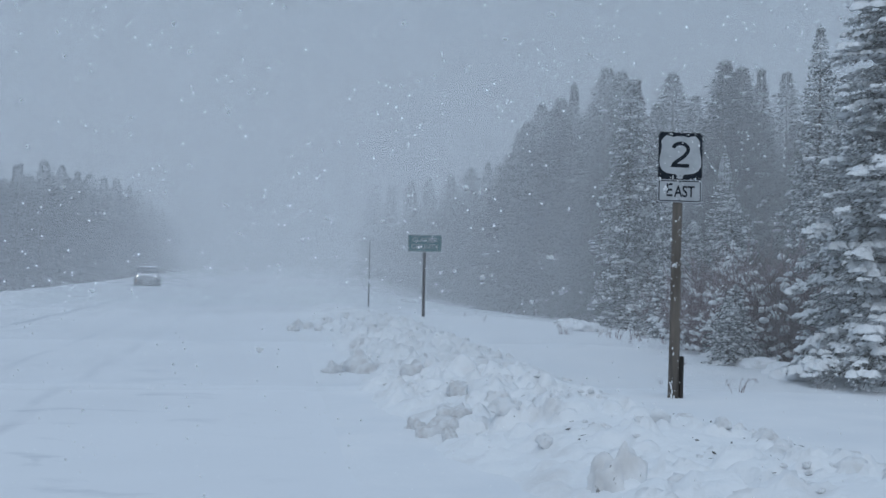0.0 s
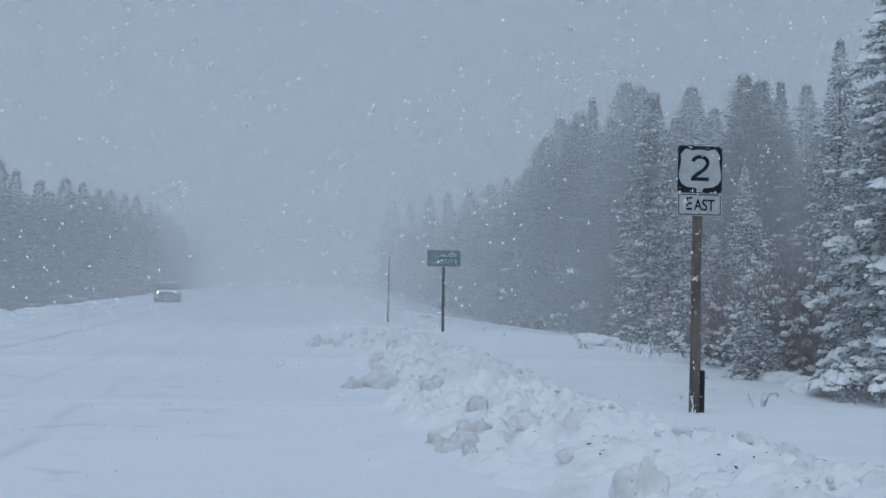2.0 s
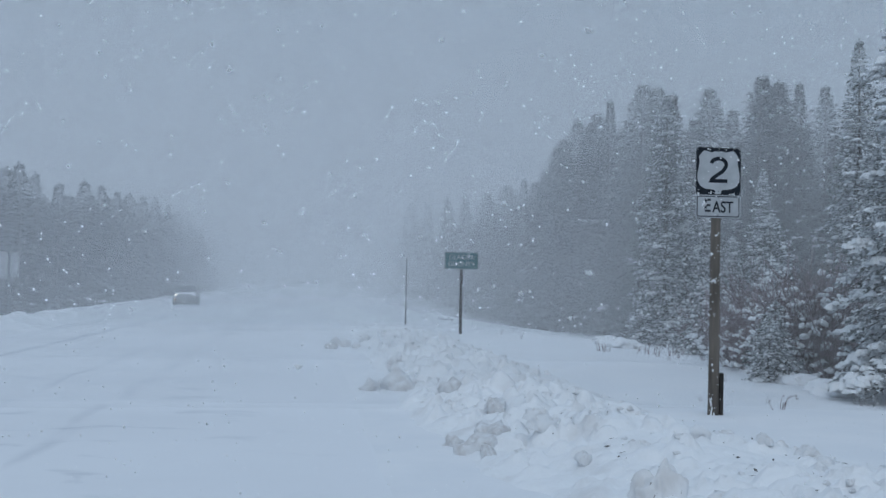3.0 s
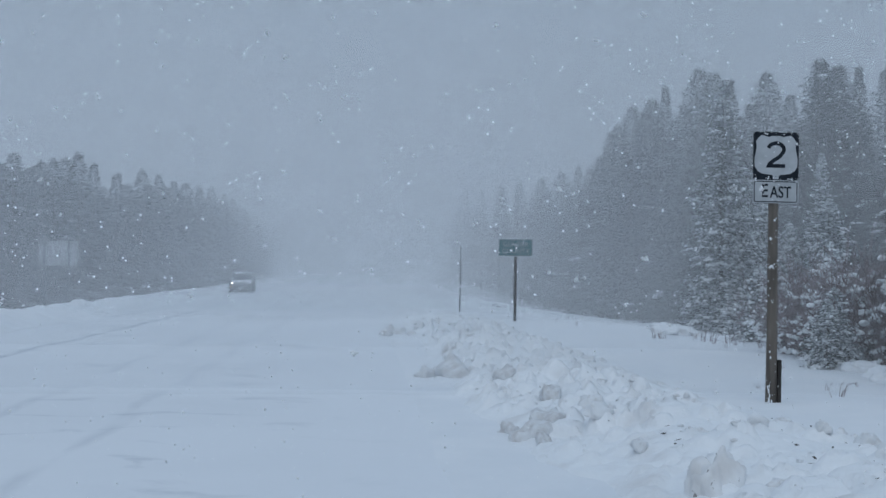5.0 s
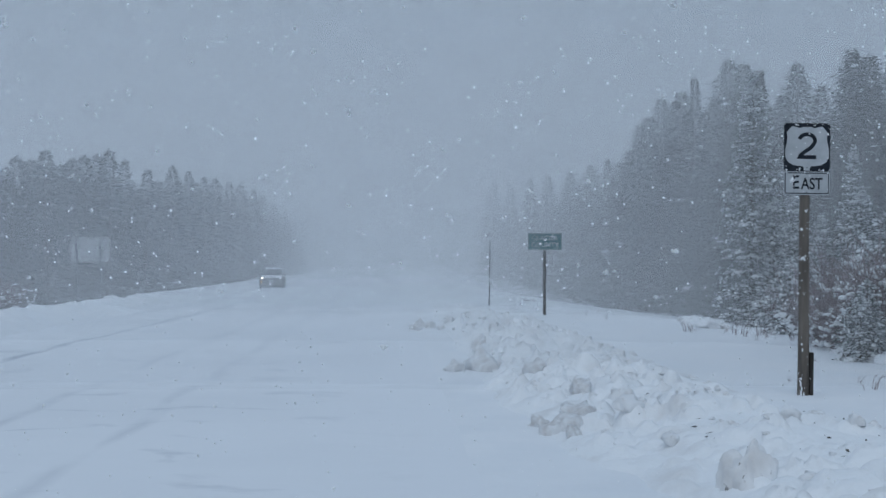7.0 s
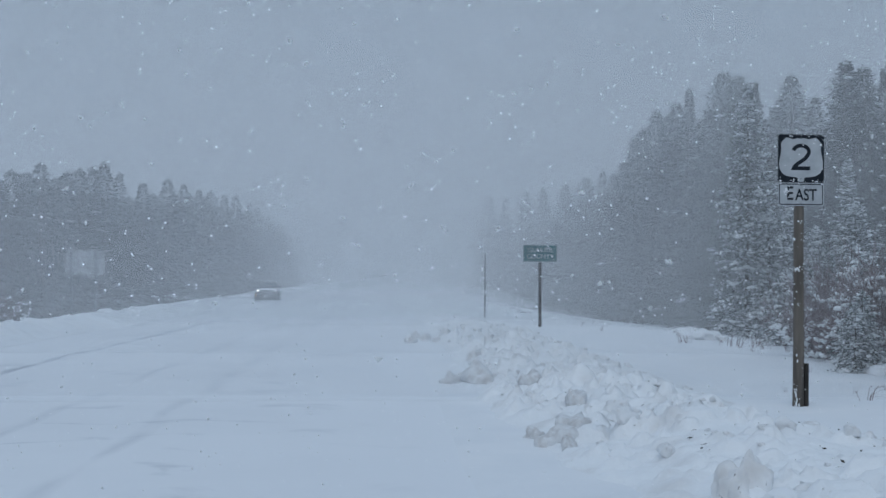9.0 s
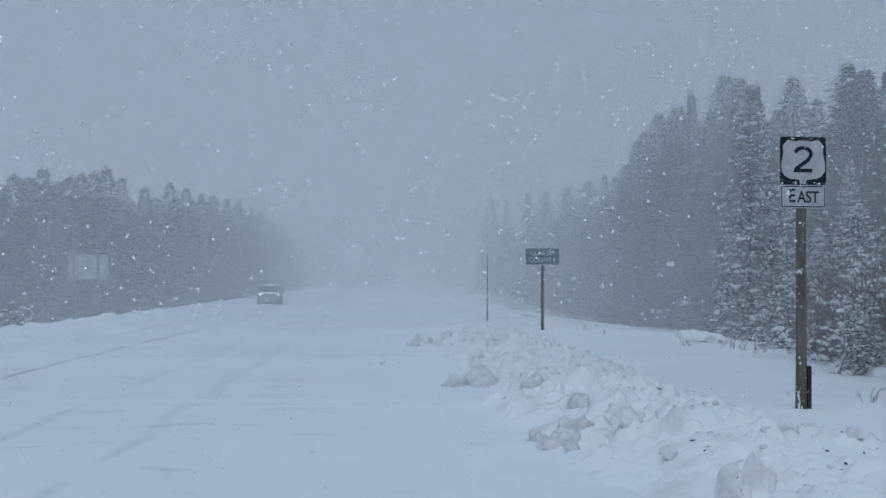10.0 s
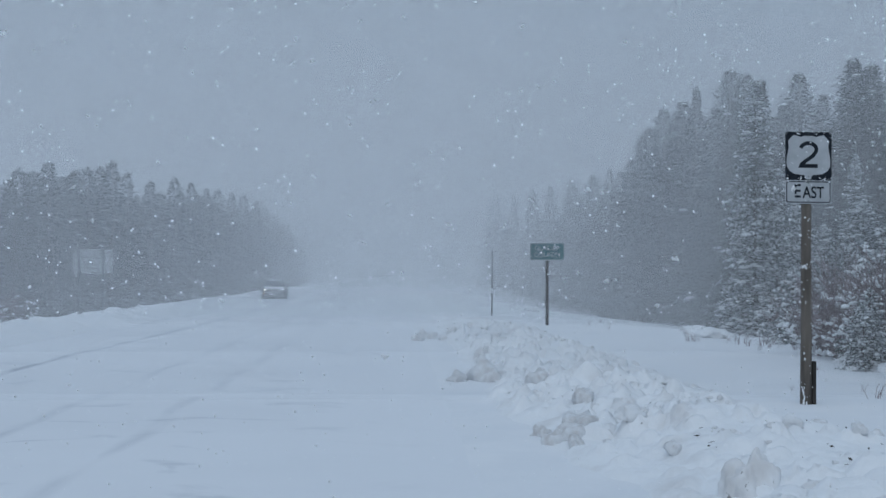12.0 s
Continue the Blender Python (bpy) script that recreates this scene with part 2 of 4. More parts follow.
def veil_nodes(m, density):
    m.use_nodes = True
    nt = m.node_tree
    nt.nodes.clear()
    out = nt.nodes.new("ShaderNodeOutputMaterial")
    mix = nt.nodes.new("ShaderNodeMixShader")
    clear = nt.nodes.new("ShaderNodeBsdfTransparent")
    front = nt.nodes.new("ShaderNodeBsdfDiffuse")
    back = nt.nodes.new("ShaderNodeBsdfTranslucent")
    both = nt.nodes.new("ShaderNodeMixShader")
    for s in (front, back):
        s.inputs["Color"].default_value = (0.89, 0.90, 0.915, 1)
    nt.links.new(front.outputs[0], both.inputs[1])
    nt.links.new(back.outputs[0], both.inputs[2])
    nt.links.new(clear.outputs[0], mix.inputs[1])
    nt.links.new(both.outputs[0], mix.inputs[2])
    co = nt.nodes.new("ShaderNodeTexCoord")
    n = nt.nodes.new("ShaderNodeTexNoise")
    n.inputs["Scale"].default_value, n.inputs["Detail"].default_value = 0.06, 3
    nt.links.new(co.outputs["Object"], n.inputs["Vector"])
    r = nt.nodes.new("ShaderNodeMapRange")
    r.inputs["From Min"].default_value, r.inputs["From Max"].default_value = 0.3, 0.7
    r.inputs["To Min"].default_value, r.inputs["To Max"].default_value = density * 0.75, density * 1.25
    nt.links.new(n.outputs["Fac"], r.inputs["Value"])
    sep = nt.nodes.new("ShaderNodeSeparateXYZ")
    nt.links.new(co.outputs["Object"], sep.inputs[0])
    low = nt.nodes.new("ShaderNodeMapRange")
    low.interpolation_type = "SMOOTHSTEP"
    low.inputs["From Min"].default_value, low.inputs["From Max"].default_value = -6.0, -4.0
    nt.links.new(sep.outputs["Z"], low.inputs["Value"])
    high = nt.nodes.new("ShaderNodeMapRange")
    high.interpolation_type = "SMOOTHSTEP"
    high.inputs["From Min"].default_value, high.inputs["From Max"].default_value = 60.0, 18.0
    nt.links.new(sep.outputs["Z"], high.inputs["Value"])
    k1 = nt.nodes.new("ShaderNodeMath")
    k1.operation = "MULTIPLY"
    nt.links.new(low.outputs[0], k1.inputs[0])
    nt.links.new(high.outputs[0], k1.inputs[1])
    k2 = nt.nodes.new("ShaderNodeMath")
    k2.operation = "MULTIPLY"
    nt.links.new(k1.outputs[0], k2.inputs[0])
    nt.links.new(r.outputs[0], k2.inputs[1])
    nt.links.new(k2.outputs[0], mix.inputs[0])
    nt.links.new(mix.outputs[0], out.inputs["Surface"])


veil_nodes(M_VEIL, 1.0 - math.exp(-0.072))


# ---- mesh helpers ----
def mesh_of(name, verts, faces, mat, smooth=False):
    me = bpy.data.meshes.new(name)
    me.from_pydata([tuple(v) for v in verts] if not isinstance(verts, np.ndarray) else verts.tolist(), [],
                   faces if not isinstance(faces, np.ndarray) else faces.tolist())
    me.materials.append(mat)
    if smooth:
        me.polygons.foreach_set("use_smooth", [True] * len(me.polygons))
    me.update()
    return me


def bm_mesh(name, bm, mat, smooth=False):
    me = bpy.data.meshes.new(name)
    bm.normal_update()
    bm.to_mesh(me)
    bm.free()
    me.materials.append(mat)
    if smooth:
        me.polygons.foreach_set("use_smooth", [True] * len(me.polygons))
    return me


def part(name, me, parent, label="", at=None):
    ob = new(name, me)
    ob.parent = parent
    if at is not None:
        ob.matrix_basis = at
    if label:
        ob["label"] = label
    return ob


def thing(name, at, label, category, group="", kind=""):
    e = new(name)
    e.matrix_basis = at
    return tagged(e, label, category, group, kind)


def box_bm(sx, sy, sz, bevel=0.0, at=(0, 0, 0), seg=2):
    own = bmesh.new()
    bmesh.ops.create_cube(own, size=1.0)
    bmesh.ops.scale(own, vec=(sx, sy, sz), verts=own.verts)
    if bevel:
        bmesh.ops.bevel(own, geom=own.edges[:], offset=bevel, segments=seg, affect="EDGES", profile=0.5)
    bmesh.ops.translate(own, vec=at, verts=own.verts)
    return own


def prism(outline, depth, front=0.0):
    """A plate in the xz plane, facing -y, from its outline; front: y of the front face."""
    bm = bmesh.new()
    vs = [bm.verts.new((x, front, z)) for x, z in outline]
    f = bm.faces.new(vs)
    ext = bmesh.ops.extrude_face_region(bm, geom=[f])
    bmesh.ops.translate(bm, vec=(0, depth, 0), verts=[v for v in ext["geom"] if isinstance(v, bmesh.types.BMVert)])
    bmesh.ops.recalc_face_normals(bm, faces=bm.faces[:])
    return bm


def rounded(w, h, r, n=6):
    pts = []
    for cx, cz, a0 in ((w / 2 - r, h / 2 - r, 0), (-w / 2 + r, h / 2 - r, 90), (-w / 2 + r, -h / 2 + r, 180), (w / 2 - r, -h / 2 + r, 270)):
        for i in range(n + 1):
            a = radians(a0 + 90 * i / n)
            pts.append((cx + r * math.cos(a), cz + r * math.sin(a)))
    return pts


def lettering(text, size, stretch=1.0, bold=0.0, depth=0.0015):
    """Raised letters in the xz plane, centred, facing -y."""
    cu = bpy.data.curves.new("letters", "FONT")
    cu.body, cu.size, cu.align_x, cu.align_y = text, size, "CENTER", "CENTER"
    cu.offset, cu.extrude = bold, depth
    ob = bpy.data.objects.new("letters", cu)
    scene.collection.objects.link(ob)
    bpy.context.view_layer.update()
    me = bpy.data.meshes.new_from_object(ob.evaluated_get(bpy.context.evaluated_depsgraph_get()))
    bpy.data.objects.remove(ob)
    bpy.data.curves.remove(cu)
    me.transform(pose(0, 0, 0, 90) @ Matrix.Diagonal((stretch, 1, 1, 1)))
    return me


def tube(points, r0, r1, n=6):
    """A tapering tube along a line of points: verts and faces."""
    vs, fs = [], []
    m = len(points)
    for i, p in enumerate(points):
        a = Vector(points[min(i + 1, m - 1)]) - Vector(points[max(i - 1, 0)])
        a.normalize()
        u = a.orthogonal().normalized()
        v = a.cross(u)
        r = r0 + (r1 - r0) * i / (m - 1)
        for k in range(n):
            t = 2 * math.pi * k / n
            vs.append(tuple(Vector(p) + (u * math.cos(t) + v * math.sin(t)) * r))
    for i in range(m - 1):
        for k in range(n):
            fs.append((i * n + k, i * n + (k + 1) % n, (i + 1) * n + (k + 1) % n, (i + 1) * n + k))
    fs.append(tuple(range(n))[::-1])
    fs.append(tuple(range((m - 1) * n, m * n)))
    return vs, fs


def lump(seed, sx, sy, sz, rough=0.25, sub=2, angular=0.0):
    """An irregular clod, flattened below."""
    bm = bmesh.new()
    bmesh.ops.create_icosphere(bm, subdivisions=sub, radius=1.0)
    off = Vector((seed * 7.3, seed * 3.1, seed * 1.7))
    for v in bm.verts:
        d = v.co.normalized()
        k = 1 + rough * noise.noise(d * 1.3 + off) * 1.6 + rough * 0.6 * noise.noise(d * 3.1 + off)
        if angular:
            k = k * (1 - angular) + angular / max(abs(d.x), abs(d.y), abs(d.z)) * 0.85
        v.co = d * k
        v.co.x *= sx
        v.co.y *= sy
        v.co.z *= sz
        if v.co.z < -0.35 * sz:
            v.co.z = -0.35 * sz
    return bm


# ---- lie of the land ----
def bend(y):
    """How far the road has swung to the left at y metres ahead, before it swings back."""
    y = np.asarray(y, float)
    d = np.clip(y - 73.0, 0.0, 70.0)
    return -np.clip(y - 40.0, 0.0, 33.0) ** 2 / 2000.0 - 0.033 * d + 0.033 * d * d / 90.0 + 0.0183 * np.maximum(y - 143.0, 0.0)


def rise(y):
    """The country climbs gently ahead."""
    y = np.asarray(y, float)
    return 0.000033 * np.clip(y - 30.0, 0.0, 130.0) ** 2 + 0.0086 * np.clip(y - 160.0, 0.0, 170.0)


def land(x, y):
    """Height of the snow surface."""
    x, y = np.asarray(x, float), np.asarray(y, float)
    s = x - bend(y)
    z = rise(y)
    right = np.clip((s - 6.0) / 14.0, 0, 1)
    drop = np.interp(y, (5, 60, 118, 150, 200, 330), (0.25, 1.18, 2.32, 2.2, 1.6, 1.2))
    z = z - drop * right * right * (3 - 2 * right) - 0.8 * np.clip((s - 20) / 20, 0, 1)
    z = z + 0.05 * np.sin(y * 0.31 + s * 0.8) * right + 0.04 * np.sin(y * 0.13 - s * 0.5 + 1.0) * right
    left = np.clip((-s - 10.8) / 20.0, 0, 1)
    z = z - 3.6 * left * left * (3 - 2 * left)
    road = np.clip((0.7 - s) / 0.5, 0, 1) * np.clip((s + 9.2) / 0.5, 0, 1)
    return z - 0.07 * road


def axis(*parts):
    out = []
    for a, b, step in parts:
        out += list(np.arange(a, b, step))
    return np.array(out + [parts[-1][1]])


def sheet(name, xs, ys, zf, mat):
    gx, gy = np.meshgrid(xs, ys)
    z = zf(gx, gy)
    v = np.stack([gx, gy, z], -1).reshape(-1, 3)
    n, m = len(xs), len(ys)
    i = np.arange(n * m).reshape(m, n)
    f = np.stack([i[:-1, :-1], i[:-1, 1:], i[1:, 1:], i[1:, :-1]], -1).reshape(-1, 4)
    return mesh_of(name, v, f, mat, True)


gxs = axis((-1500, -300, 200), (-300, -60, 30), (-60, -14, 2), (-14, 0, 0.5), (0, 16, 0.25), (16, 60, 2), (60, 300, 24), (300, 1500, 200))
gys = axis((-400, -40, 40), (-40, 4, 2), (4, 50, 0.35), (50, 130, 1.5), (130, 400, 6), (400, 2500, 150))
ground = tagged(new("ground", sheet("ground", gxs, gys, land, M_SNOW)), "smooth fresh snow covering the roadside verge and land", "ground", kind="structure")


def road_mesh():
    ss = axis((-9.8, 1.3, 0.12))
    ys = axis((-400, -60, 20.0), (-60, 4, 2.0), (4, 60, 0.4), (60, 160, 2.0), (160, 400, 6), (400, 700, 20))
    s, y = np.meshgrid(ss, ys)
    z = 0.012 - 0.00012 * (s + 4.2) ** 2 * 2
    for c, d in ((-6.85, 0.03), (-8.75, 0.018), (-4.1, 0.014), (-2.68, 0.024)):
        wob = 0.04 * np.sin(y * 0.17 + c)
        z = z - d * np.exp(-((s - c - wob) / 0.22) ** 2) * (0.6 + 0.4 * np.sin(y * 0.7 + c * 3))
    z = z + 0.006 * np.sin(s * 2.2 + y * 0.9) * np.sin(y * 1.3 - s * 0.7)
    edge = np.clip(np.minimum(s + 9.8, 1.3 - s) / 0.9, 0, 1)
    z = z * edge - 0.03 * (1 - edge) + rise(y)
    v = np.stack([s + bend(y), y, z], -1).reshape(-1, 3)
    n, m = len(ss), len(ys)
    i = np.arange(n * m).reshape(m, n)
    f = np.stack([i[:-1, :-1], i[:-1, 1:], i[1:, 1:], i[1:, :-1]], -1).reshape(-1, 4)
    me = mesh_of("road", v, f, M_ROAD, True)
    uv = me.uv_layers.new(name="UVMap")
    flat = np.stack([s, y], -1).reshape(-1, 2)
    idx = np.empty(len(me.loops), int)
    me.loops.foreach_get("vertex_index", idx)
    uv.data.foreach_set("uv", flat[idx].ravel())
    return me


tagged(new("road", road_mesh()), "two-lane highway under packed snow with faint wheel tracks", "road", kind="structure")


# ---- snow haze: flat see-through sheets across the road ----
# sheets stand in for haze; their spacing sets how pale each distance looks
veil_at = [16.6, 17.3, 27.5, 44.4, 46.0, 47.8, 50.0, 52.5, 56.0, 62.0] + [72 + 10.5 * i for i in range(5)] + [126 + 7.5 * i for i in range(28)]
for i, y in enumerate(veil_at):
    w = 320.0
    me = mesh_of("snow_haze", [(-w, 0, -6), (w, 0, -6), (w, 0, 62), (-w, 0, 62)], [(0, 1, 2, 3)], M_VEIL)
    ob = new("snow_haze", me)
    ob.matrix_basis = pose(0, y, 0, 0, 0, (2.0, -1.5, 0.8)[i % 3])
    tagged(ob, "flat see-through white sheet standing in for snow haze", "haze", "snow haze", "stuff")


# ---- ploughed berms ----
def fbm(x, y, z=0.0):
    return noise.noise(Vector((x, y, z)))


def blocks(x, y, size, seed):
    """Height 0..1 of tumbled blocks about size across, with gaps between them."""
    dist, pts = noise.voronoi(Vector((x / size, y / size, seed)))
    p = pts[0]
    tall = 0.5 + 0.5 * math.sin(p.x * 12.9898 + p.y * 78.233 + seed)
    tilt = 0.5 * math.sin(p.x * 37.7 + p.y * 11.3) * (x / size - p.x) + 0.5 * math.sin(p.x * 17.7 + p.y * 51.3) * (y / size - p.y)
    edge = min(1.0, (dist[1] - dist[0]) / 0.35)
    return (tall * tall + tilt * 0.4) * edge * edge * (3 - 2 * edge)


def right_berm():
    ss = np.arange(0.75, 7.4, 0.045)
    ys = axis((-60, -8, 2.0), (-8, 6, 0.5), (6, 20, 0.045), (20, 32, 0.08), (32, 60, 0.14), (60, 110, 0.6))
    vs = []
    for y in ys:
        by = float(bend(y))
        crest = 2.85 + 0.35 * fbm(y * 0.16, 3.0)
        height = 0.27 + 0.10 * fbm(y * 0.23, 9.0) - 0.08 * min(1, max(0, (y - 40) / 30))
        toe = 1.15 + 0.35 * fbm(y * 0.5, 17.0) + 0.15 * fbm(y * 1.7, 21.0)
        close = min(9.0, max(0.0, 14.0 - y))
        toe += close * 0.09
        crest += close * 0.17
        foot = 5.0 + close * 0.25
        for s in ss:
            if s < crest:
                k = max(0.0, min(1.0, (s - toe) / max(crest - toe, 0.3)))
            else:
                k = max(0.0, min(1.0, (foot - s) / (foot - crest)))
            k = k * k * (3 - 2 * k)
            cover = min(1.0, k * 3.2) * (1.0 if s < crest + 0.3 else max(0.26, 1 - (s - crest - 0.3) * 0.8))
            cover *= 0.62 + 0.38 * min(1.0, max(0.0, (y - 10.5) / 4.5))
            wx, wy = s + 0.15 * fbm(s * 2, y * 2, 8.0), y + 0.15 * fbm(s * 2, y * 2, 12.0)
            rough = 0.15 * blocks(wx, wy, 0.46, 1.5) + 0.14 * blocks(wx, wy, 0.23, 7.5) + 0.05 * blocks(wx, wy, 0.13, 3.5) + 0.10 * fbm(s * 1.1, y * 0.9, 4.0) + 0.025 * fbm(s * 7.5, y * 7.0, 2.0)
            spent = 1.0 - 0.72 * min(1.0, max(0.0, (y - 33.0) / 14.0))
            z = (height * k + cover * rough) * spent
            z = max(z, -0.02) if k > 0 else -0.12
            g = float(land(s + by, y))
            vs.append((s + by, y, (g if s > 1.3 else float(rise(y))) + z - 0.10 * (1 - min(1.0, k * 12))))
    n, m = len(ss), len(ys)
    i = np.arange(n * m).reshape(m, n)
    f = np.stack([i[:-1, :-1], i[:-1, 1:], i[1:, 1:], i[1:, :-1]], -1).reshape(-1, 4)
    return np.array(vs), f


berm_v, berm_f = right_berm()
berm = tagged(new("snow_berm", mesh_of("snow_berm", berm_v, berm_f, M_BERM, True)),
              "lumpy ridge of ploughed snow along the shoulder, flecked with dirt", "snow berm")


def berm_height(x, y):
    d = (berm_v[:, 0] - x) ** 2 + (berm_v[:, 1] - y) ** 2
    return float(berm_v[int(np.argmin(d)), 2])


def left_berm():
    ss = np.arange(-13.5, -8.7, 0.13)
    ys = axis((-60, 14, 2), (14, 70, 0.17), (70, 200, 0.8), (200, 500, 20))
    vs = []
    for y in ys:
        by = float(bend(y))
        top = -10.9 + 0.3 * fbm(y * 0.09, 31.0)
        h = 0.31 - 0.12 * min(1.0, max(0.0, (y - 75) / 25)) + 0.08 * fbm(y * 0.2, 40.0) + 0.05 * fbm(y * 0.9, 44.0)
        for s in ss:
            k = max(0.0, 1 - abs(s - top) / (1.7 if s > top else 2.4))
            k = k * k * (3 - 2 * k)
            z = h * k + min(1, 3 * k) * (0.09 * fbm(s * 1.6, y * 1.1) + 0.08 * abs(fbm(s * 3.5, y * 2.6, 6.0)) + 0.10 * blocks(s, y, 0.7, 5.5))
            vs.append((s + by, y, (float(land(s + by, y)) if s < -10 else float(rise(y))) + (z if k > 0 else -0.12)))
    n, m = len(ss), len(ys)
    i = np.arange(n * m).reshape(m, n)
    f = np.stack([i[:-1, :-1], i[:-1, 1:], i[1:, 1:], i[1:, :-1]], -1).reshape(-1, 4)
    return mesh_of("snow_berm", np.array(vs), f, M_SNOW, True)


tagged(new("snow_berm", left_berm()), "long low bank of clean ploughed snow beyond the far lane", "snow berm")

# clods thrown up by the plough
clod_meshes = [bm_mesh("snow_clod", lump(k, 1, (0.8, 1.1, 0.9)[k % 3], (0.75, 0.6, 0.9, 0.7)[k % 4], 0.55, 3, 0.40), M_CLOD if k % 2 else M_BERM, True) for k in range(8)]
# shade of the upright faces is put into this tint, along with dirt
M_SLAB = bump(mottle(material("dirt_shade_snow", (0.6, 0.59, 0.58), 0.85, spec=0.2), (0.67, 0.66, 0.665), (0.84, 0.855, 0.875), 2.2,
                     lo=0.36, hi=0.60, second=(26, 0.95, 1.0)), 12.0, 0.6, 0.04)
slab_meshes = [bm_mesh("snow_clod", lump(50 + k, 1, (0.7, 0.95, 0.8)[k % 3], (1.15, 0.85, 1.0, 0.9)[k % 4], 0.8, 3, 0.5), M_SLAB, True) for k in range(6)]
rnd = random.Random(4)
# big slabs along the toe and crest: across, ahead, size, shape
for s, y, r, k in ((1.55, 12.7, 0.16, 3), (1.71, 12.05, 0.26, 5), (1.88, 12.3, 0.22, 1), (1.76, 11.6, 0.13, 2), (2.25, 14.3, 0.20, 0), (1.49, 19.7, 0.36, 0), (1.66, 20.0, 0.24, 1), (1.02, 19.6, 0.20, 4),
                   (0.62, 32.4, 0.24, 1), (1.05, 33.5, 0.26, 3), (1.35, 32.6, 0.22, 5), (0.78, 34.5, 0.25, 0), (1.6, 34.0, 0.24, 2), (2.0, 17.0, 0.22, 4), (1.75, 24.0, 0.28, 3), (2.3, 26.5, 0.24, 0)):
    x = s + float(bend(y))
    part("snow_clod", slab_meshes[k], berm, "upright slab tinted for dirt and shade", pose(x, y, max(berm_height(x, y), 0.0) - r * 0.22, rnd.uniform(-12, 12), rnd.uniform(-12, 12), rnd.uniform(0, 360)) @ Matrix.Scale(r * 0.85, 4))
clods = [(2.05, 14.7, 0.12, 1), (2.55, 12.6, 0.16, 3), (1.25, 20.6, 0.20, 1), (2.9, 18.2, 0.24, 1), (3.3, 22.5, 0.26, 5), (3.0, 10.6, 0.12, 5)]
for i in range(275):
    y = 7.5 + 34 * rnd.random() ** 1.2
    s = 1.45 + 3.1 * rnd.random() ** 0.9 + (max(0, 14 - y) * 0.2)
    clods.append((s, y, 0.035 + 0.15 * rnd.random() ** 2.6, rnd.randrange(8)))
for s, y, r, k in clods:
    x = s + float(bend(y))
    z = max(berm_height(x, y), 0.0)
    r *= 0.8
    part("snow_clod", clod_meshes[k], berm, at=pose(x, y, z - r * 0.12, rnd.uniform(-15, 15), rnd.uniform(-15, 15), rnd.uniform(0, 360)) @ Matrix.Scale(r, 4))


chunk = lump(41, 0.24, 0.25, 0.30, 0.30, 5, 0.36)
for v in chunk.verts:
    narrow = 1.0 - 0.85 * (v.co.z + 0.1)
    v.co.x, v.co.y = v.co.x * narrow + 0.10 * v.co.z, v.co.y * narrow
    v.co += v.co.normalized() * (0.034 * noise.noise(v.co * 8.0) + 0.022 * noise.noise(v.co * 19.0))
part("snow_clod", bm_mesh("snow_clod", chunk, M_CHUNK, True), berm, "large upright dirty clod", pose(2.51, 8.50, 0.07, 0, 0, 20) @ Matrix.Diagonal((0.88, 0.95, 1.16, 1)))


# dirt, bark and twigs mixed into the berm
def specks():
    r = random.Random(9)
    vs, fs = [], []
    for i in range(300):
        y = 7.5 + 32 * r.random() ** 1.1
        s = 1.7 + 2.4 * r.random() + max(0, 14 - y) * 0.2
        x = s + float(bend(y))
        z = max(berm_height(x, y), 0.0) + 0.02
        a, ln, w = r.uniform(0, 6.28), 0.008 + 0.034 * r.random() ** 2, 0.003 + 0.008 * r.random() ** 2
        d = Vector((math.cos(a), math.sin(a), r.uniform(-0.3, 0.5)))
        u, v = d.orthogonal().normalized() * w, d.cross(d.orthogonal()).normalized() * w
        c = Vector((x, y, z))
        b = len(vs)
        vs += [tuple(c - d * ln), tuple(c + u), tuple(c + v), tuple(c - u), tuple(c - v), tuple(c + d * ln)]
        fs += [(b, b + 2, b + 1), (b, b + 3, b + 2), (b, b + 4, b + 3), (b, b + 1, b + 4), (b + 5, b + 1, b + 2), (b + 5, b + 2, b + 3), (b + 5, b + 3, b + 4), (b + 5, b + 4, b + 1)]
    return mesh_of("dirt_specks", vs, fs, M_DIRT)


tagged(new("dirt_specks", specks()), "dark bits of frozen mud and bark in the berm", "debris", kind="stuff")


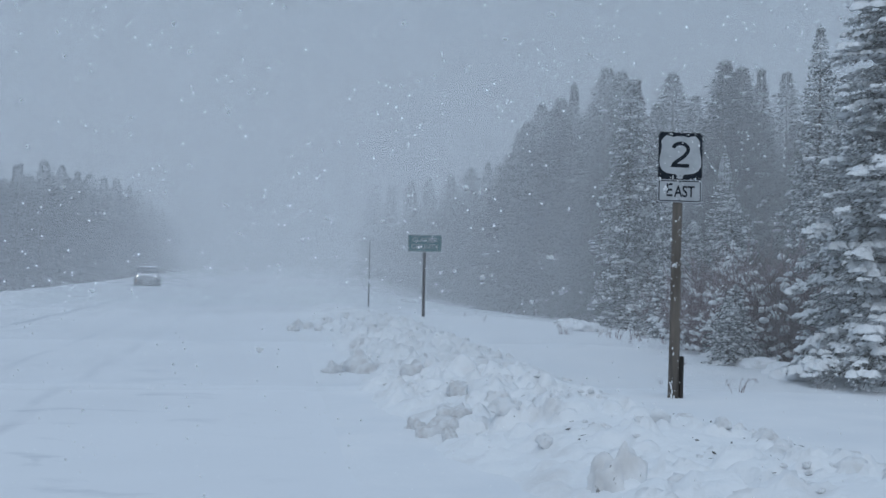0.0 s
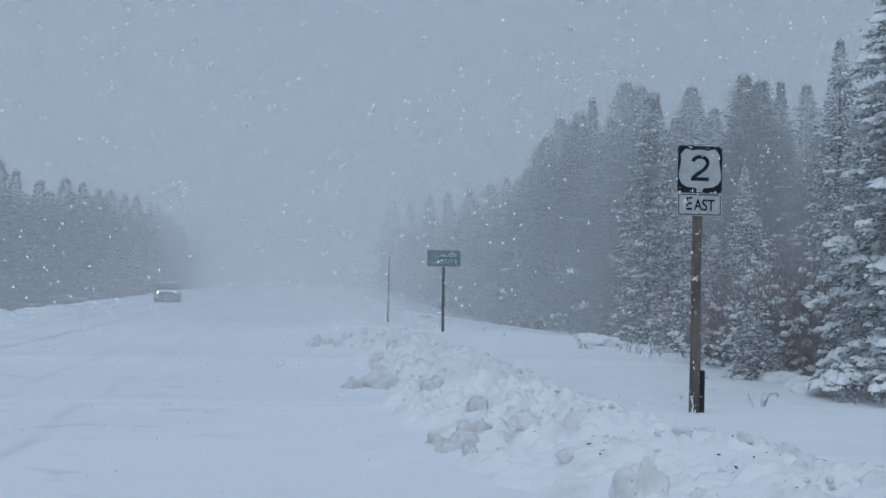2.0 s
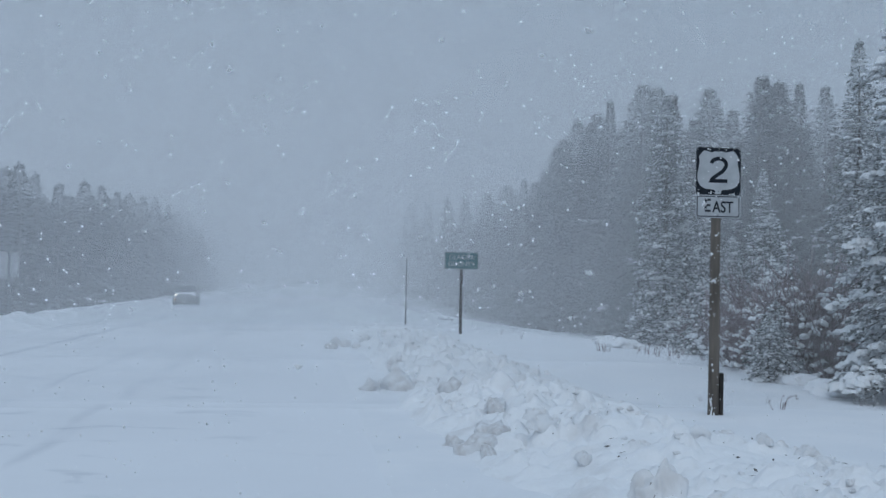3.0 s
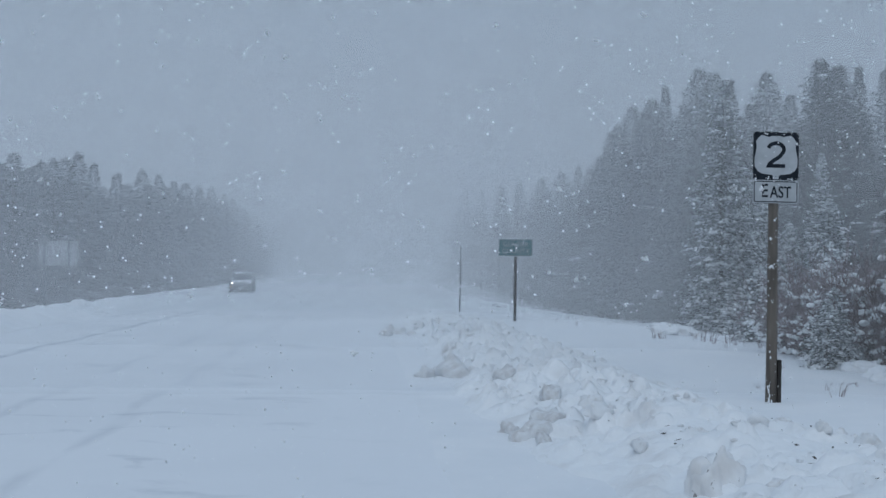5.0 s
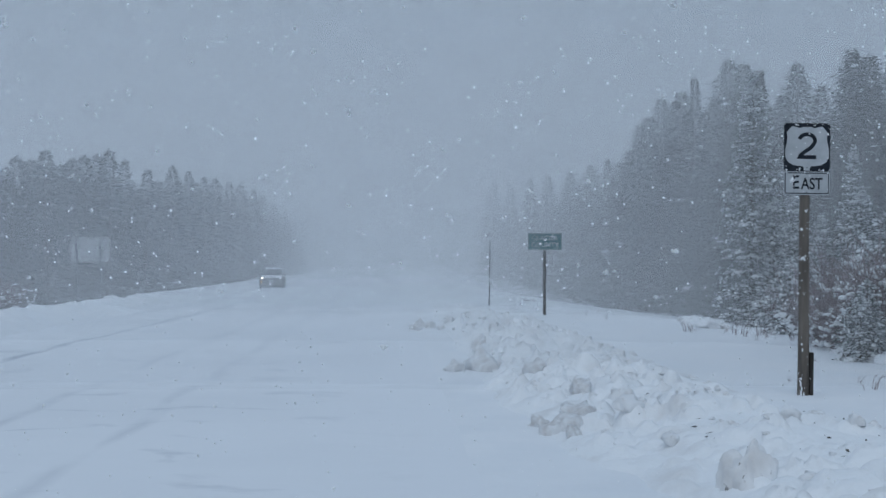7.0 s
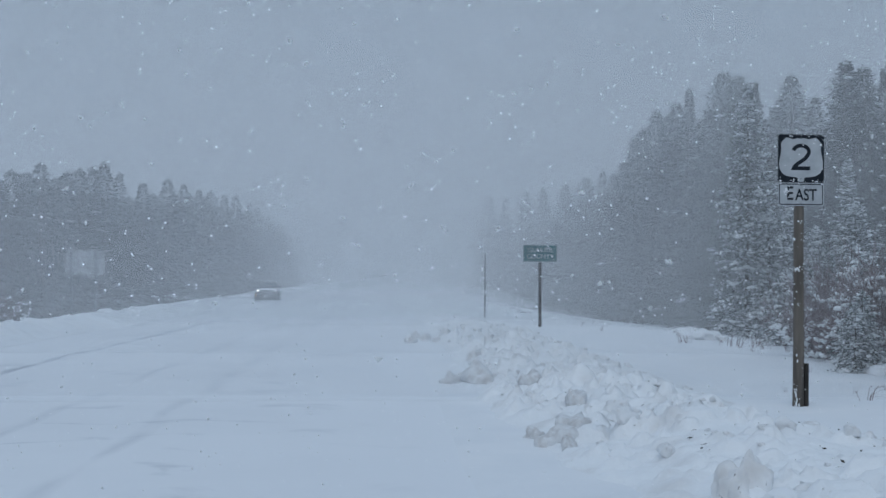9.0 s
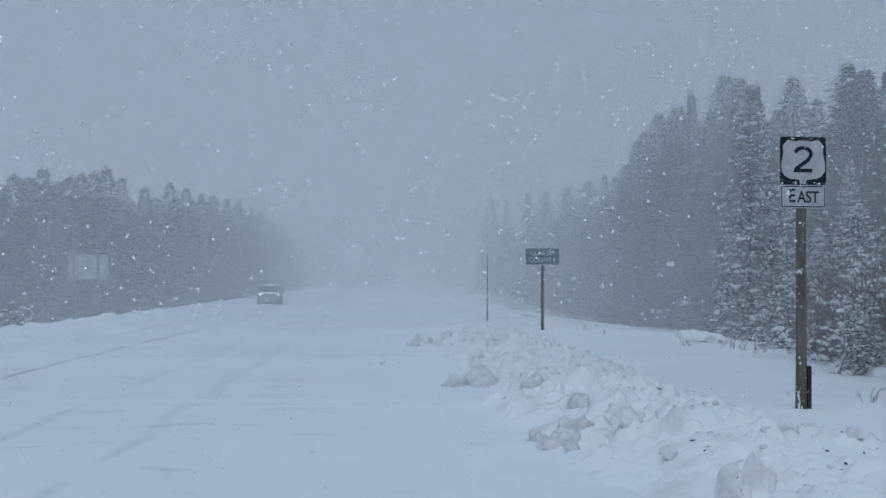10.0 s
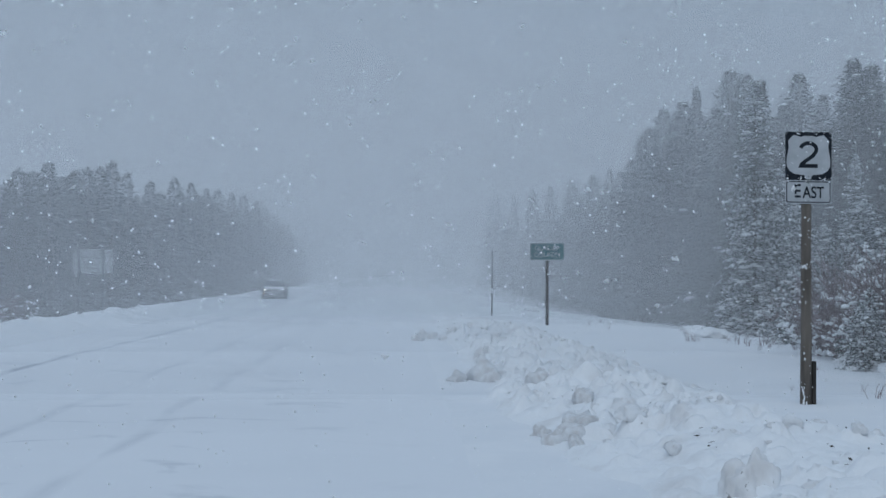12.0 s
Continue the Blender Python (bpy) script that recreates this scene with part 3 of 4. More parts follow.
# ---- conifers ----
def conifer_parts(seed, h, radius, branches, tuft, steps_per_m, snow_amount, shape=0.8, bare=0.03, limbs=True, pairs=1, pad=0.12, clumps=1, dusted=0.0):
    """Needle sprays, snow pillows and trunk of one spruce or fir, its branches set in a spiral of uneven lengths."""
    r = np.random.RandomState(seed)
    nv, nf, sv, sf, bv, bf = [], [], [], [], [], []

    def spray(p, d, ln, w):
        side = np.array([-d[1], d[0], 0.0])
        side /= np.linalg.norm(side) + 1e-6
        up = np.cross(d, side)
        roll = r.uniform(-1.2, 1.2)
        side, up = side * math.cos(roll) + up * math.sin(roll), up * math.cos(roll) - side * math.sin(roll)
        white = r.rand() < dusted
        pv, pf = (sv, sf) if white else (nv, nf)
        b = len(pv)
        sag = np.array([0, 0, -0.25 * ln])
        pv.extend([p, p + d * ln * 0.55 + side * w - up * w * 0.6, p + d * ln + sag, p + d * ln * 0.55 - side * w - up * w * 0.6])
        pf.extend([(b, b + 2, b + 1), (b, b + 3, b + 2)])

    def pillow(p, rx, rz, a):
        """A ragged slab of snow draped along a branch."""
        b, n = len(sv), 9
        c, s = math.cos(a), math.sin(a)
        ring, mid = [], []
        for k in range(n):
            t = k * 2 * math.pi / n
            e = rx * (0.55 + 0.8 * r.rand())
            x, y = 1.25 * e * math.cos(t), 0.8 * e * math.sin(t)
            q = np.array([x * c - y * s, x * s + y * c, 0])
            ring.append(p + q + np.array([0, 0, (-0.25 - 0.75 * r.rand()) * rz - 0.18 * e]))
            mid.append(p + q * r.uniform(0.45, 0.8) + np.array([0, 0, rz * r.uniform(0.1, 0.5)]))
        sv.extend(ring + mid + [p + np.array([0, 0, rz * 0.6])])
        for k in range(n):
            m = (k + 1) % n
            sf.append((b + k, b + m, b + n + m, b + n + k))
            sf.append((b + n + k, b + n + m, b + 2 * n))

    off = seed * 3.7
    for i in range(branches):
        rel = bare + (0.985 - bare) * (1 - (1 - (i + r.rand()) / branches) ** 1.35)
        a = i * 2.39996 + r.uniform(-0.4, 0.4)
        prof = (1 - rel) ** shape * min(1.0, (1.03 - rel) / 0.12) ** 0.5
        uneven = 1.0 + 0.65 * noise.noise(Vector((math.cos(a) * 1.2, math.sin(a) * 1.2, rel * h * 0.55 + off)))
        L = radius * prof * uneven * r.uniform(0.72, 1.08) + 0.004 * h
        out = np.array([math.cos(a), math.sin(a), 0.0])
        side = np.array([-out[1], out[0], 0.0])
        lift = r.uniform(0.05, 0.25) + 0.25 * max(0.0, rel - 0.55) / 0.45
        sag = r.uniform(0.30, 0.60) * (1 - 0.9 * rel)
        base = np.array([0, 0, rel * h])
        steps = max(3, int(L * steps_per_m * (1 + 0.6 * max(0.0, rel - 0.65) / 0.35) + 0.5))
        laden = r.rand() < snow_amount
        for q in range(steps):
            s = 0.15 + 0.85 * (q + r.rand() * 0.7) / steps
            p = base + out * L * s + np.array([0, 0, L * (lift * s - sag * s * s)])
            reach = 0.34 * L * math.sqrt(max(0.0, 1 - s)) * math.sqrt(s) * 1.5 + tuft * 0.35
            for sgn in (-1, 1) * pairs:
                e = r.rand() * reach
                d = out * r.uniform(0.45, 1.0) + side * sgn * r.uniform(0.2, 1.0) + np.array([0, 0, r.uniform(-0.45, 0.35) + 0.2 * max(0.0, rel - 0.7)])
                d /= np.linalg.norm(d)
                ln = tuft * r.uniform(0.6, 1.25) * (1 - 0.55 * max(0.0, rel - 0.6) / 0.4)
                spray(p + side * sgn * e * 0.8 + np.array([0, 0, -0.16 * e + r.uniform(-0.3, 0.3) * tuft]), d, ln, ln * r.uniform(0.22, 0.40))
            if laden and r.rand() < 0.42 and s > 0.25:
                size = pad * r.choice((0.5, 0.8, 1.15), p=(0.5, 0.33, 0.17)) * (0.65 + 0.5 * (1 - rel))
                at = p + side * r.uniform(-0.6, 0.6) * reach + np.array([0, 0, 0.01])
                for k in range(clumps):
                    one = size * r.uniform(0.45, 1.0)
                    pillow(at + out * r.uniform(-1, 1) * size * (clumps > 1) + side * r.uniform(-1, 1) * size * 1.1 * (clumps > 1), one, one * r.uniform(0.35, 0.7), a + r.uniform(0.6, 2.4))
        if limbs and L > (0.5 if h < 12 else 1.1):
            tip = base + out * L + np.array([0, 0, L * (lift - sag)])
            midp = base + out * L * 0.5 + np.array([0, 0, L * (lift * 0.5 - sag * 0.25)])
            b = len(bv)
            tv, tf = tube([tuple(base), tuple(midp), tuple(tip)], 0.010 + 0.007 * L, 0.004, 3)
            bv.extend(tv)
            bf.extend([tuple(j + b for j in f) for f in tf])
    for k in range(14):
        p = np.array([0, 0, h * (0.95 + 0.05 * k / 14)])
        d = np.array([math.cos(k * 2.4) * 0.5, math.sin(k * 2.4) * 0.5, 0.85])
        spray(p, d / np.linalg.norm(d), tuft * 0.6, tuft * 0.15)
    tv, tf = tube([(0, 0, -0.3), (0.01 * h, 0, h * 0.3), (0, 0.008 * h, h * 0.65), (0, 0, h)], 0.0115 * h, 0.006, 7)
    b = len(bv)
    bv.extend(tv)
    bf.extend([tuple(i + b for i in f) for f in tf])
    return (np.array(nv), nf), (np.array(sv) if sv else np.zeros((0, 3)), sf), (bv, bf)


def conifer(name, seed, label, group, needles, **kw):
    (nv, nf), (sv, sf), (bv, bf) = conifer_parts(seed, **kw)
    e = new(name)
    tagged(e, label, "conifer tree", group)
    part("trunk", mesh_of("trunk", bv, bf, M_BARK, True), e, "brown trunk and limbs")
    part("crown", mesh_of("crown", nv, nf, needles), e, "dark green needles")
    if len(sf):
        part("snow", mesh_of("snow", sv, sf, M_TREESNOW, True), e, "white snow lying on the branches")["kind"] = "stuff"
    return e


def stand(proto, x, y, scale, turn, squash=1.0, lean=0.0, first=False):
    m = pose(x, y, float(land(x, y)) - 0.05, lean, 0, turn) @ Matrix.Diagonal((scale * squash, scale * squash, scale, 1))
    if first:
        proto.matrix_basis = m
        return proto
    c = copy_thing(proto, Matrix())
    c.matrix_basis = m
    return c


RIGHT, LEFT = "conifers beside the right verge", "conifers beyond the far lane"
# near trees of the right verge, finely built
near_specs = [
    ("spruce_tree", 11, dict(h=11.0, radius=2.2, branches=560, pad=0.14, clumps=4, tuft=0.085, steps_per_m=17, pairs=3, snow_amount=0.62, shape=0.96, dusted=0.20), (10.32, 18.7), "tall dark spruce with thick pillows of snow on drooping branches"),
    ("spruce_tree", 12, dict(h=10.2, radius=1.9, branches=380, tuft=0.18, steps_per_m=11, snow_amount=0.5, shape=0.7, clumps=2, dusted=0.12), (14.3, 47.6), "slender spruce with snow clinging to its lower branches"),
    ("spruce_tree", 13, dict(h=11.3, radius=1.5, branches=380, tuft=0.17, steps_per_m=11, snow_amount=0.5, shape=0.72, clumps=2, dusted=0.2), (18.75, 39.9), "middling spruce dusted with snow at the edge of the wood"),
    ("spruce_tree", 14, dict(h=5.0, radius=1.5, branches=270, tuft=0.10, steps_per_m=14, pairs=2, clumps=4, snow_amount=0.7, shape=0.65, dusted=0.12), (11.2, 21.6), "low bushy spruce heavy with snow beside a taller one"),
    ("spruce_tree", 15, dict(h=2.6, radius=1.1, branches=140, tuft=0.125, steps_per_m=13, snow_amount=0.45, shape=0.7, dusted=0.15), (10.9, 27.0), "small young spruce with snowy tips at the wood's edge"),
    ("spruce_tree", 16, dict(h=5.2, radius=1.6, branches=240, tuft=0.16, steps_per_m=11, snow_amount=0.55, shape=0.65, clumps=2, dusted=0.15), (14.9, 47.0), "young spruce with snow-weighted boughs at the wood's edge"),
]
near_protos = []
for name, seed, kw, (x, y), label in near_specs:
    t = conifer(name, seed, label, RIGHT, M_NEEDLE, **kw)
    stand(t, x, y, 1.0, seed * 40, first=True)
    near_protos.append(t)
# more of the fringe: across, ahead, scale, which
for x, y, sc, k in ((16.3, 48.9, 1.1, 5), (16.6, 46.5, 0.9, 5), (18.6, 48.4, 0.7, 2), (17.8, 45.6, 1.1, 5), (17.5, 36.0, 0.8, 1), (12.6, 24.5, 1.1, 3), (13.8, 21.5, 0.96, 2),
                    (12.4, 32.0, 1.2, 4), (11.6, 35.0, 0.9, 4), (12.0, 19.0, 0.8, 2), (8.75, 22.4, 0.50, 4), (9.35, 23.6, 0.62, 4)):
    t = stand(near_protos[k], x, y, sc, x * 97, rnd.uniform(0.95, 1.1))

# kinds for the body of the forest, 16 m tall: fine ones for its front, plainer ones behind
FOREST_LABELS = ("tall grey-green fir frosted with snow in the haze", "broad-topped pine with clumped snowy crown in the haze",
                 "narrow spruce with a pointed snowy top in the haze", "rounded pine with dense frosted crown in the haze", "full fir with snow-laden boughs in the haze")
kinds, used = [], []
for fine in (True, False):
    for k, (rad, shape, snow) in enumerate(((2.2, 0.80, 0.12), (2.3, 0.66, 0.08), (2.0, 0.98, 0.12), (2.4, 0.60, 0.06), (2.2, 0.74, 0.14))):
        kinds.append(conifer("conifer_tree", 30 + k + (0 if fine else 10), FOREST_LABELS[k], RIGHT, M_FARNEEDLE, h=16.0, radius=rad, branches=350 if fine else 230, pad=0.24, pairs=2 if fine else 1,
                     tuft=0.21 if fine else 0.42, steps_per_m=5.8 if fine else 4.6, snow_amount=snow, shape=shape, bare=0.06, limbs=False))
        used.append(False)


far_trees = []


def plant(k, x, y, height, turn, squash, group, lean=0.0):
    if y > 175:
        sc = height / 16.0
        far_trees.append((k % 5 + 5, pose(x, y, float(land(x, y)) - 0.05, lean, 0, turn) @ Matrix.Diagonal((sc * squash, sc * squash, sc, 1))))
        return
    t = stand(kinds[k], x, y, height / 16.0, turn, squash, lean, first=not used[k])
    used[k] = True
    t["group"] = group


# trees whose tops stand out against the sky: across, ahead, height of the top over the road, kind
for x, y, top, k in ((19.8, 96.0, 13.3, 3), (20.5, 92.4, 14.9, 1), (21.8, 93.6, 14.9, 3), (21.8, 87.3, 15.8, 2), (22.1, 91.2, 15.3, 1), (22.2, 78.4, 15.5, 3), (23.2, 79.5, 15.5, 1), (17.3, 57.0, 11.3, 2),
                     (23.0, 68.0, 13.5, 1), (22.6, 70.0, 12.2, 3), (24.5, 69.0, 12.5, 4), (25.1, 66.0, 13.9, 0), (25.5, 64.0, 13.2, 4), (22.1, 83.2, 13.7, 4), (20.9, 98.4, 14.2, 4), (19.9, 100.8, 11.8, 3),
                     (23.6, 62.0, 13.3, 1), (24.7, 62.0, 13.0, 3), (24.9, 60.0, 12.6, 2), (25.5, 58.0, 12.1, 4),
                     (21.7, 122.7, 13.0, 0), (21.6, 132.2, 13.2, 3), (21.5, 146.3, 13.5, 1), (20.9, 160.5, 14.2, 4), (20.1, 177.0, 14.9, 0), (19.4, 198.2, 15.4, 2), (18.4, 224.2, 17.6, 0), (21.9, 118.0, 12.4, 4)):
    plant(k, x, y, top - float(land(x, y)), rnd.uniform(0, 360), rnd.uniform(1.4, 1.75), RIGHT, rnd.uniform(-1.5, 1.5))
# the edge of the wood beyond the far lane: across, ahead, height of its top over the road
LEFT_EDGE = ((-30.5, 80.0, 9.6), (-28.4, 83.0, 9.9), (-26.4, 86.0, 9.4), (-26.1, 89.0, 9.5), (-24.0, 86.0, 9.9), (-23.8, 90.0, 9.4), (-22.8, 91.0, 9.9), (-22.4, 93.0, 10.2), (-20.8, 90.0, 10.3), (-20.8, 95.0, 10.0),
             (-19.5, 98.0, 9.5), (-18.4, 102.0, 10.1), (-17.8, 108.0, 10.2), (-18.3, 118.7, 10.5), (-18.3, 127.4, 11.0), (-18.0, 135.3, 11.2), (-18.2, 147.0, 11.9), (-18.2, 161.0, 12.0), (-18.8, 177.5, 12.3),
             (-18.8, 195.0, 12.0), (-18.8, 212.0, 11.5), (-18.0, 249.0, 11.2))
for i, (x, y, top) in enumerate(LEFT_EDGE):
    plant(rnd.choice((0, 2, 4, 2, 0, 1)) + 5, x, y, top - float(land(x, y)), rnd.uniform(0, 360), rnd.uniform(1.6, 2.1), LEFT, rnd.uniform(-1.5, 1.5))
# the body of that wood, thinning out of sight with distance
for i in range(len(LEFT_EDGE) - 1):
    (x0, y0, t0), (x1, y1, t1) = LEFT_EDGE[i:i + 2]
    many = max(3, int(math.hypot(x1 - x0, y1 - y0) / 2.2 + 2))
    for j in range(many):
        u = (j + rnd.random()) / many
        back = rnd.uniform(0.5, 11.0)
        x, y = x0 + (x1 - x0) * u - back * 0.75, y0 + (y1 - y0) * u + back * 0.9
        top = (t0 + (t1 - t0) * u) * rnd.uniform(0.66, 0.98) * (1 + back * 0.006)
        plant(rnd.randrange(5) + 5, x, y, top - float(land(x, y)), rnd.uniform(0, 360), rnd.uniform(1.4, 1.9), LEFT, rnd.uniform(-2, 2))
# rows behind and between on the right
for row, (s0, gap, hs) in enumerate(((22.0, 3.0, 12.6), (25.5, 3.2, 13.8), (30.0, 6.0, 15.0))):
    y = 50.0 + row * 2.0
    while y < 330:
        s = s0 + rnd.uniform(-1.0, 1.0)
        dip = min(1.0, 0.28 + 0.72 * y / 78.0) * (0.9 if y > 100 else 1.0)
        k = rnd.randrange(5) + (0 if row == 0 and y < 130 else 5)
        plant(k, s + float(bend(y)), y, hs * dip * rnd.uniform(0.80, 1.02), rnd.uniform(0, 360), rnd.uniform(1.3, 1.7), RIGHT, rnd.uniform(-2, 2))
        y += gap * rnd.uniform(0.7, 1.3) * (1 + 1.8 * min(1.0, max(0, (y - 90) / 120)))


def distant_wood():
    """All the trees too far off to pick apart, as one mesh."""
    vs, fs, mats, base = [], [], [], 0
    for k, m in far_trees:
        a = np.array(m)
        for child in kinds[k].children:
            me = child.data
            v = np.empty(len(me.vertices) * 3)
            me.vertices.foreach_get("co", v)
            v = v.reshape(-1, 3) @ a[:3, :3].T + a[:3, 3]
            slot = {"crown": 0, "snow": 1, "trunk": 2}[child.name.split(".")[0]]
            keep = list(me.polygons)[::1 if slot or a[1, 3] < 245 else 4]
            fs += [tuple(i + base for i in p.vertices) for p in keep]
            mats += [slot] * len(keep)
            vs.append(v)
            base += len(v)
    me = mesh_of("distant_wood", np.concatenate(vs), fs, M_FARNEEDLE)
    me.materials.append(M_TREESNOW)
    me.materials.append(M_BARK)
    me.polygons.foreach_set("material_index", mats)
    return me


tagged(new("distant_wood", distant_wood()), "far conifer wood fading into the falling snow", "trees", kind="stuff")


# ---- shrubs, stems and snow mounds along the verge ----
def shrub_mesh(seed, n, h, spread, twigs=4):
    r = random.Random(seed)
    vs, fs = [], []

    def put(points, r0, r1):
        v, f = tube(points, r0, r1, 4)
        b = len(vs)
        vs.extend(v)
        fs.extend([tuple(i + b for i in q) for q in f])

    for i in range(n):
        a, tilt, ln = r.uniform(0, 6.28), r.uniform(0.1, spread), h * r.uniform(0.5, 1.05)
        d = Vector((math.cos(a) * tilt, math.sin(a) * tilt, 1)).normalized()
        p0 = Vector((r.uniform(-0.1, 0.1), r.uniform(-0.1, 0.1), -0.08))
        p1 = p0 + d * ln * 0.5 + Vector((r.uniform(-1, 1), r.uniform(-1, 1), 0)) * 0.05 * h
        p2 = p0 + d * ln + Vector((r.uniform(-1, 1), r.uniform(-1, 1), -0.5)) * 0.1 * h
        put([p0, p1, p2], 0.0085 * h ** 0.5 - 0.0005, 0.0022)
        for k in range(twigs):
            q = p0.lerp(p1, r.uniform(0.5, 1)) if k % 2 else p1.lerp(p2, r.uniform(0.1, 0.9))
            e = (d + Vector((r.uniform(-1, 1), r.uniform(-1, 1), r.uniform(-0.2, 0.8)))).normalized() * ln * r.uniform(0.15, 0.4)
            put([q, q + e * 0.5, q + e], 0.006, 0.0025)
    return vs, fs


def snow_on(seed, n, h, spread, size):
    """Uneven clumps of snow lodged among twigs."""
    r = random.Random(seed)
    bm = bmesh.new()
    for i in range(n):
        a, q = r.uniform(0, 6.28), r.uniform(0, spread)
        c = Vector((math.cos(a) * q, math.sin(a) * q, h * r.uniform(0.15, 1.0) * (1 - 0.3 * q / spread)))
        for k in range(3):
            big = size * r.uniform(0.4, 1.4)
            m = Matrix.Translation(c + Vector((r.uniform(-1, 1), r.uniform(-1, 1), r.uniform(-0.4, 0.4))) * size) @ pose(0, 0, 0, r.uniform(-30, 30), r.uniform(-30, 30), r.uniform(0, 360)) @ Matrix.Diagonal((big * 1.4, big * 0.8, big * 0.6, 1))
            made = bmesh.ops.create_icosphere(bm, subdivisions=1, radius=1.0, matrix=m)
            for v in made["verts"]:
                v.co += Vector((r.uniform(-1, 1), r.uniform(-1, 1), r.uniform(-1, 1))) * big * 0.22
    return bm


shrubs = []
for k in range(3):
    e = new("bare_shrub")
    tagged(e, "leafless purple-brown shrub holding clumps of snow", "shrub", "bare shrubs at the wood's edge")
    v, f = shrub_mesh(60 + k, 46, 1.6, 0.8, 11)
    part("branches", mesh_of("branches", v, f, M_TWIG), e)
    part("snow", bm_mesh("snow", snow_on(70 + k, 60, 1.35, 0.8, 0.042), M_TREESNOW, True), e, "white clumps of snow caught in the twigs")["kind"] = "stuff"
    shrubs.append(e)
shrub_spots = [(9.9, 24.6, 1.3), (10.2, 27.4, 0.9), (9.6, 25.8, 0.8), (11.0, 30.0, 1.2), (11.4, 33.0, 1.0), (10.6, 28.8, 0.9), (11.8, 36.5, 1.0), (10.6, 24.0, 1.5), (11.4, 26.6, 1.6), (10.5, 25.4, 1.5), (9.9, 26.2, 1.2), (10.9, 24.9, 1.8), (10.0, 28.2, 1.4), (10.7, 27.8, 1.7),  (-15.4, 50.5, 1.1), (-17.0, 53.0, 1.2)]
for i, (x, y, sc) in enumerate(shrub_spots):
    stand(shrubs[i % 3], x, y, sc, i * 73, first=i < 3)

def weed_mesh(seed, n, h):
    """Thin bowed stems, some with a dry seed head."""
    r = random.Random(seed)
    vs, fs = [], []
    for i in range(n):
        a, ln = r.uniform(0, 6.28), h * r.uniform(0.45, 1.1)
        d = Vector((math.cos(a), math.sin(a), 0)) * ln * r.uniform(0.1, 0.55)
        p0 = Vector((r.uniform(-0.12, 0.12), r.uniform(-0.12, 0.12), -0.04))
        pts = [p0, p0 + d * 0.25 + Vector((0, 0, ln * 0.5)), p0 + d * 0.7 + Vector((0, 0, ln * 0.85)), p0 + d * 1.2 + Vector((0, 0, ln * 0.95))]
        v, f = tube(pts, 0.0065, 0.003, 4)
        b = len(vs)
        vs.extend(v)
        fs.extend([tuple(k + b for k in q) for q in f])
        if i % 2:
            v, f = tube([pts[3], pts[3] + d * 0.12, pts[3] + d * 0.25 - Vector((0, 0, 0.02))], 0.006, 0.004, 4)
            b = len(vs)
            vs.extend(v)
            fs.extend([tuple(k + b for k in q) for q in f])
    return vs, fs


stem_v, stem_f = weed_mesh(91, 6, 0.32)
stem = new("weed_tuft", mesh_of("weed_tuft", stem_v, stem_f, M_TWIG))
tagged(stem, "dry brown weed stems poking through the snow", "weed", "weeds on the verge")
stem_spots = [(9.1, 32.5, 1.5), (9.5, 33.0, 1.3), (9.3, 31.6, 1.2), (10.0, 32.4, 1.5), (8.13, 33.0, 1.4), (8.2, 33.1, 1.1), (8.05, 32.9, 1.0), (9.5, 34.5, 0.8), (10.3, 33.5, 1.2), (10.8, 34.0, 1.1), (9.9, 31.5, 1.0), (10.4, 31.2, 1.4), (8.9, 29.5, 0.8), (10.6, 29.8, 1.2), (6.65, 16.6, 1.0), (6.9, 17.6, 0.6),
              (7.7, 18.4, 0.5), (8.4, 17.7, 0.6), (5.9, 17.9, 0.5), (7.0, 40.0, 0.9), (6.9, 43.5, 0.9), (8.0, 47.0, 0.8), (7.8, 22.0, 0.6), (8.6, 25.0, 0.8), (9.2, 27.0, 1.0), (9.9, 36.2, 0.7)]
for i, (x, y, sc) in enumerate(stem_spots):
    stand(stem, x, y, sc, i * 57, first=i == 0)

mound_meshes = [bm_mesh("snow_mound", lump(120 + k, 1.0, 1.2, 0.5, 0.42, 4), M_SNOW, True) for k in range(3)]
for i, (x, y, r) in enumerate(((9.2, 22.0, 0.36), (9.25, 36.5, 0.42), (9.65, 36.8, 0.5), (9.95, 36.6, 0.34), (9.0, 20.2, 0.35), (10.1, 25.4, 0.5), (8.8, 19.4, 0.4), (10.9, 30.6, 0.35), (7.0, 62.0, 0.35), (10.9, 44.0, 0.4))):
    mo = new("snow_mound", mound_meshes[i % 3])
    mo.matrix_basis = pose(x, y, float(land(x, y)) + 0.05 * r, 0, 0, i * 50) @ Matrix.Scale(r, 4)
    tagged(mo, "rounded heap of fresh snow over low brush", "snow mound", "snow mounds on the verge")


# ---- route marker ----
# the stroke of the route numeral: an arc over the top, a slant, and the bar at the foot
TWO = [(0.104 * math.cos(radians(a)), 0.070 + 0.082 * math.sin(radians(a))) for a in range(168, -31, -14)] + [(0.053, -0.02), (-0.04, -0.085), (-0.088, -0.125), (-0.098, -0.148), (0.122, -0.148)]


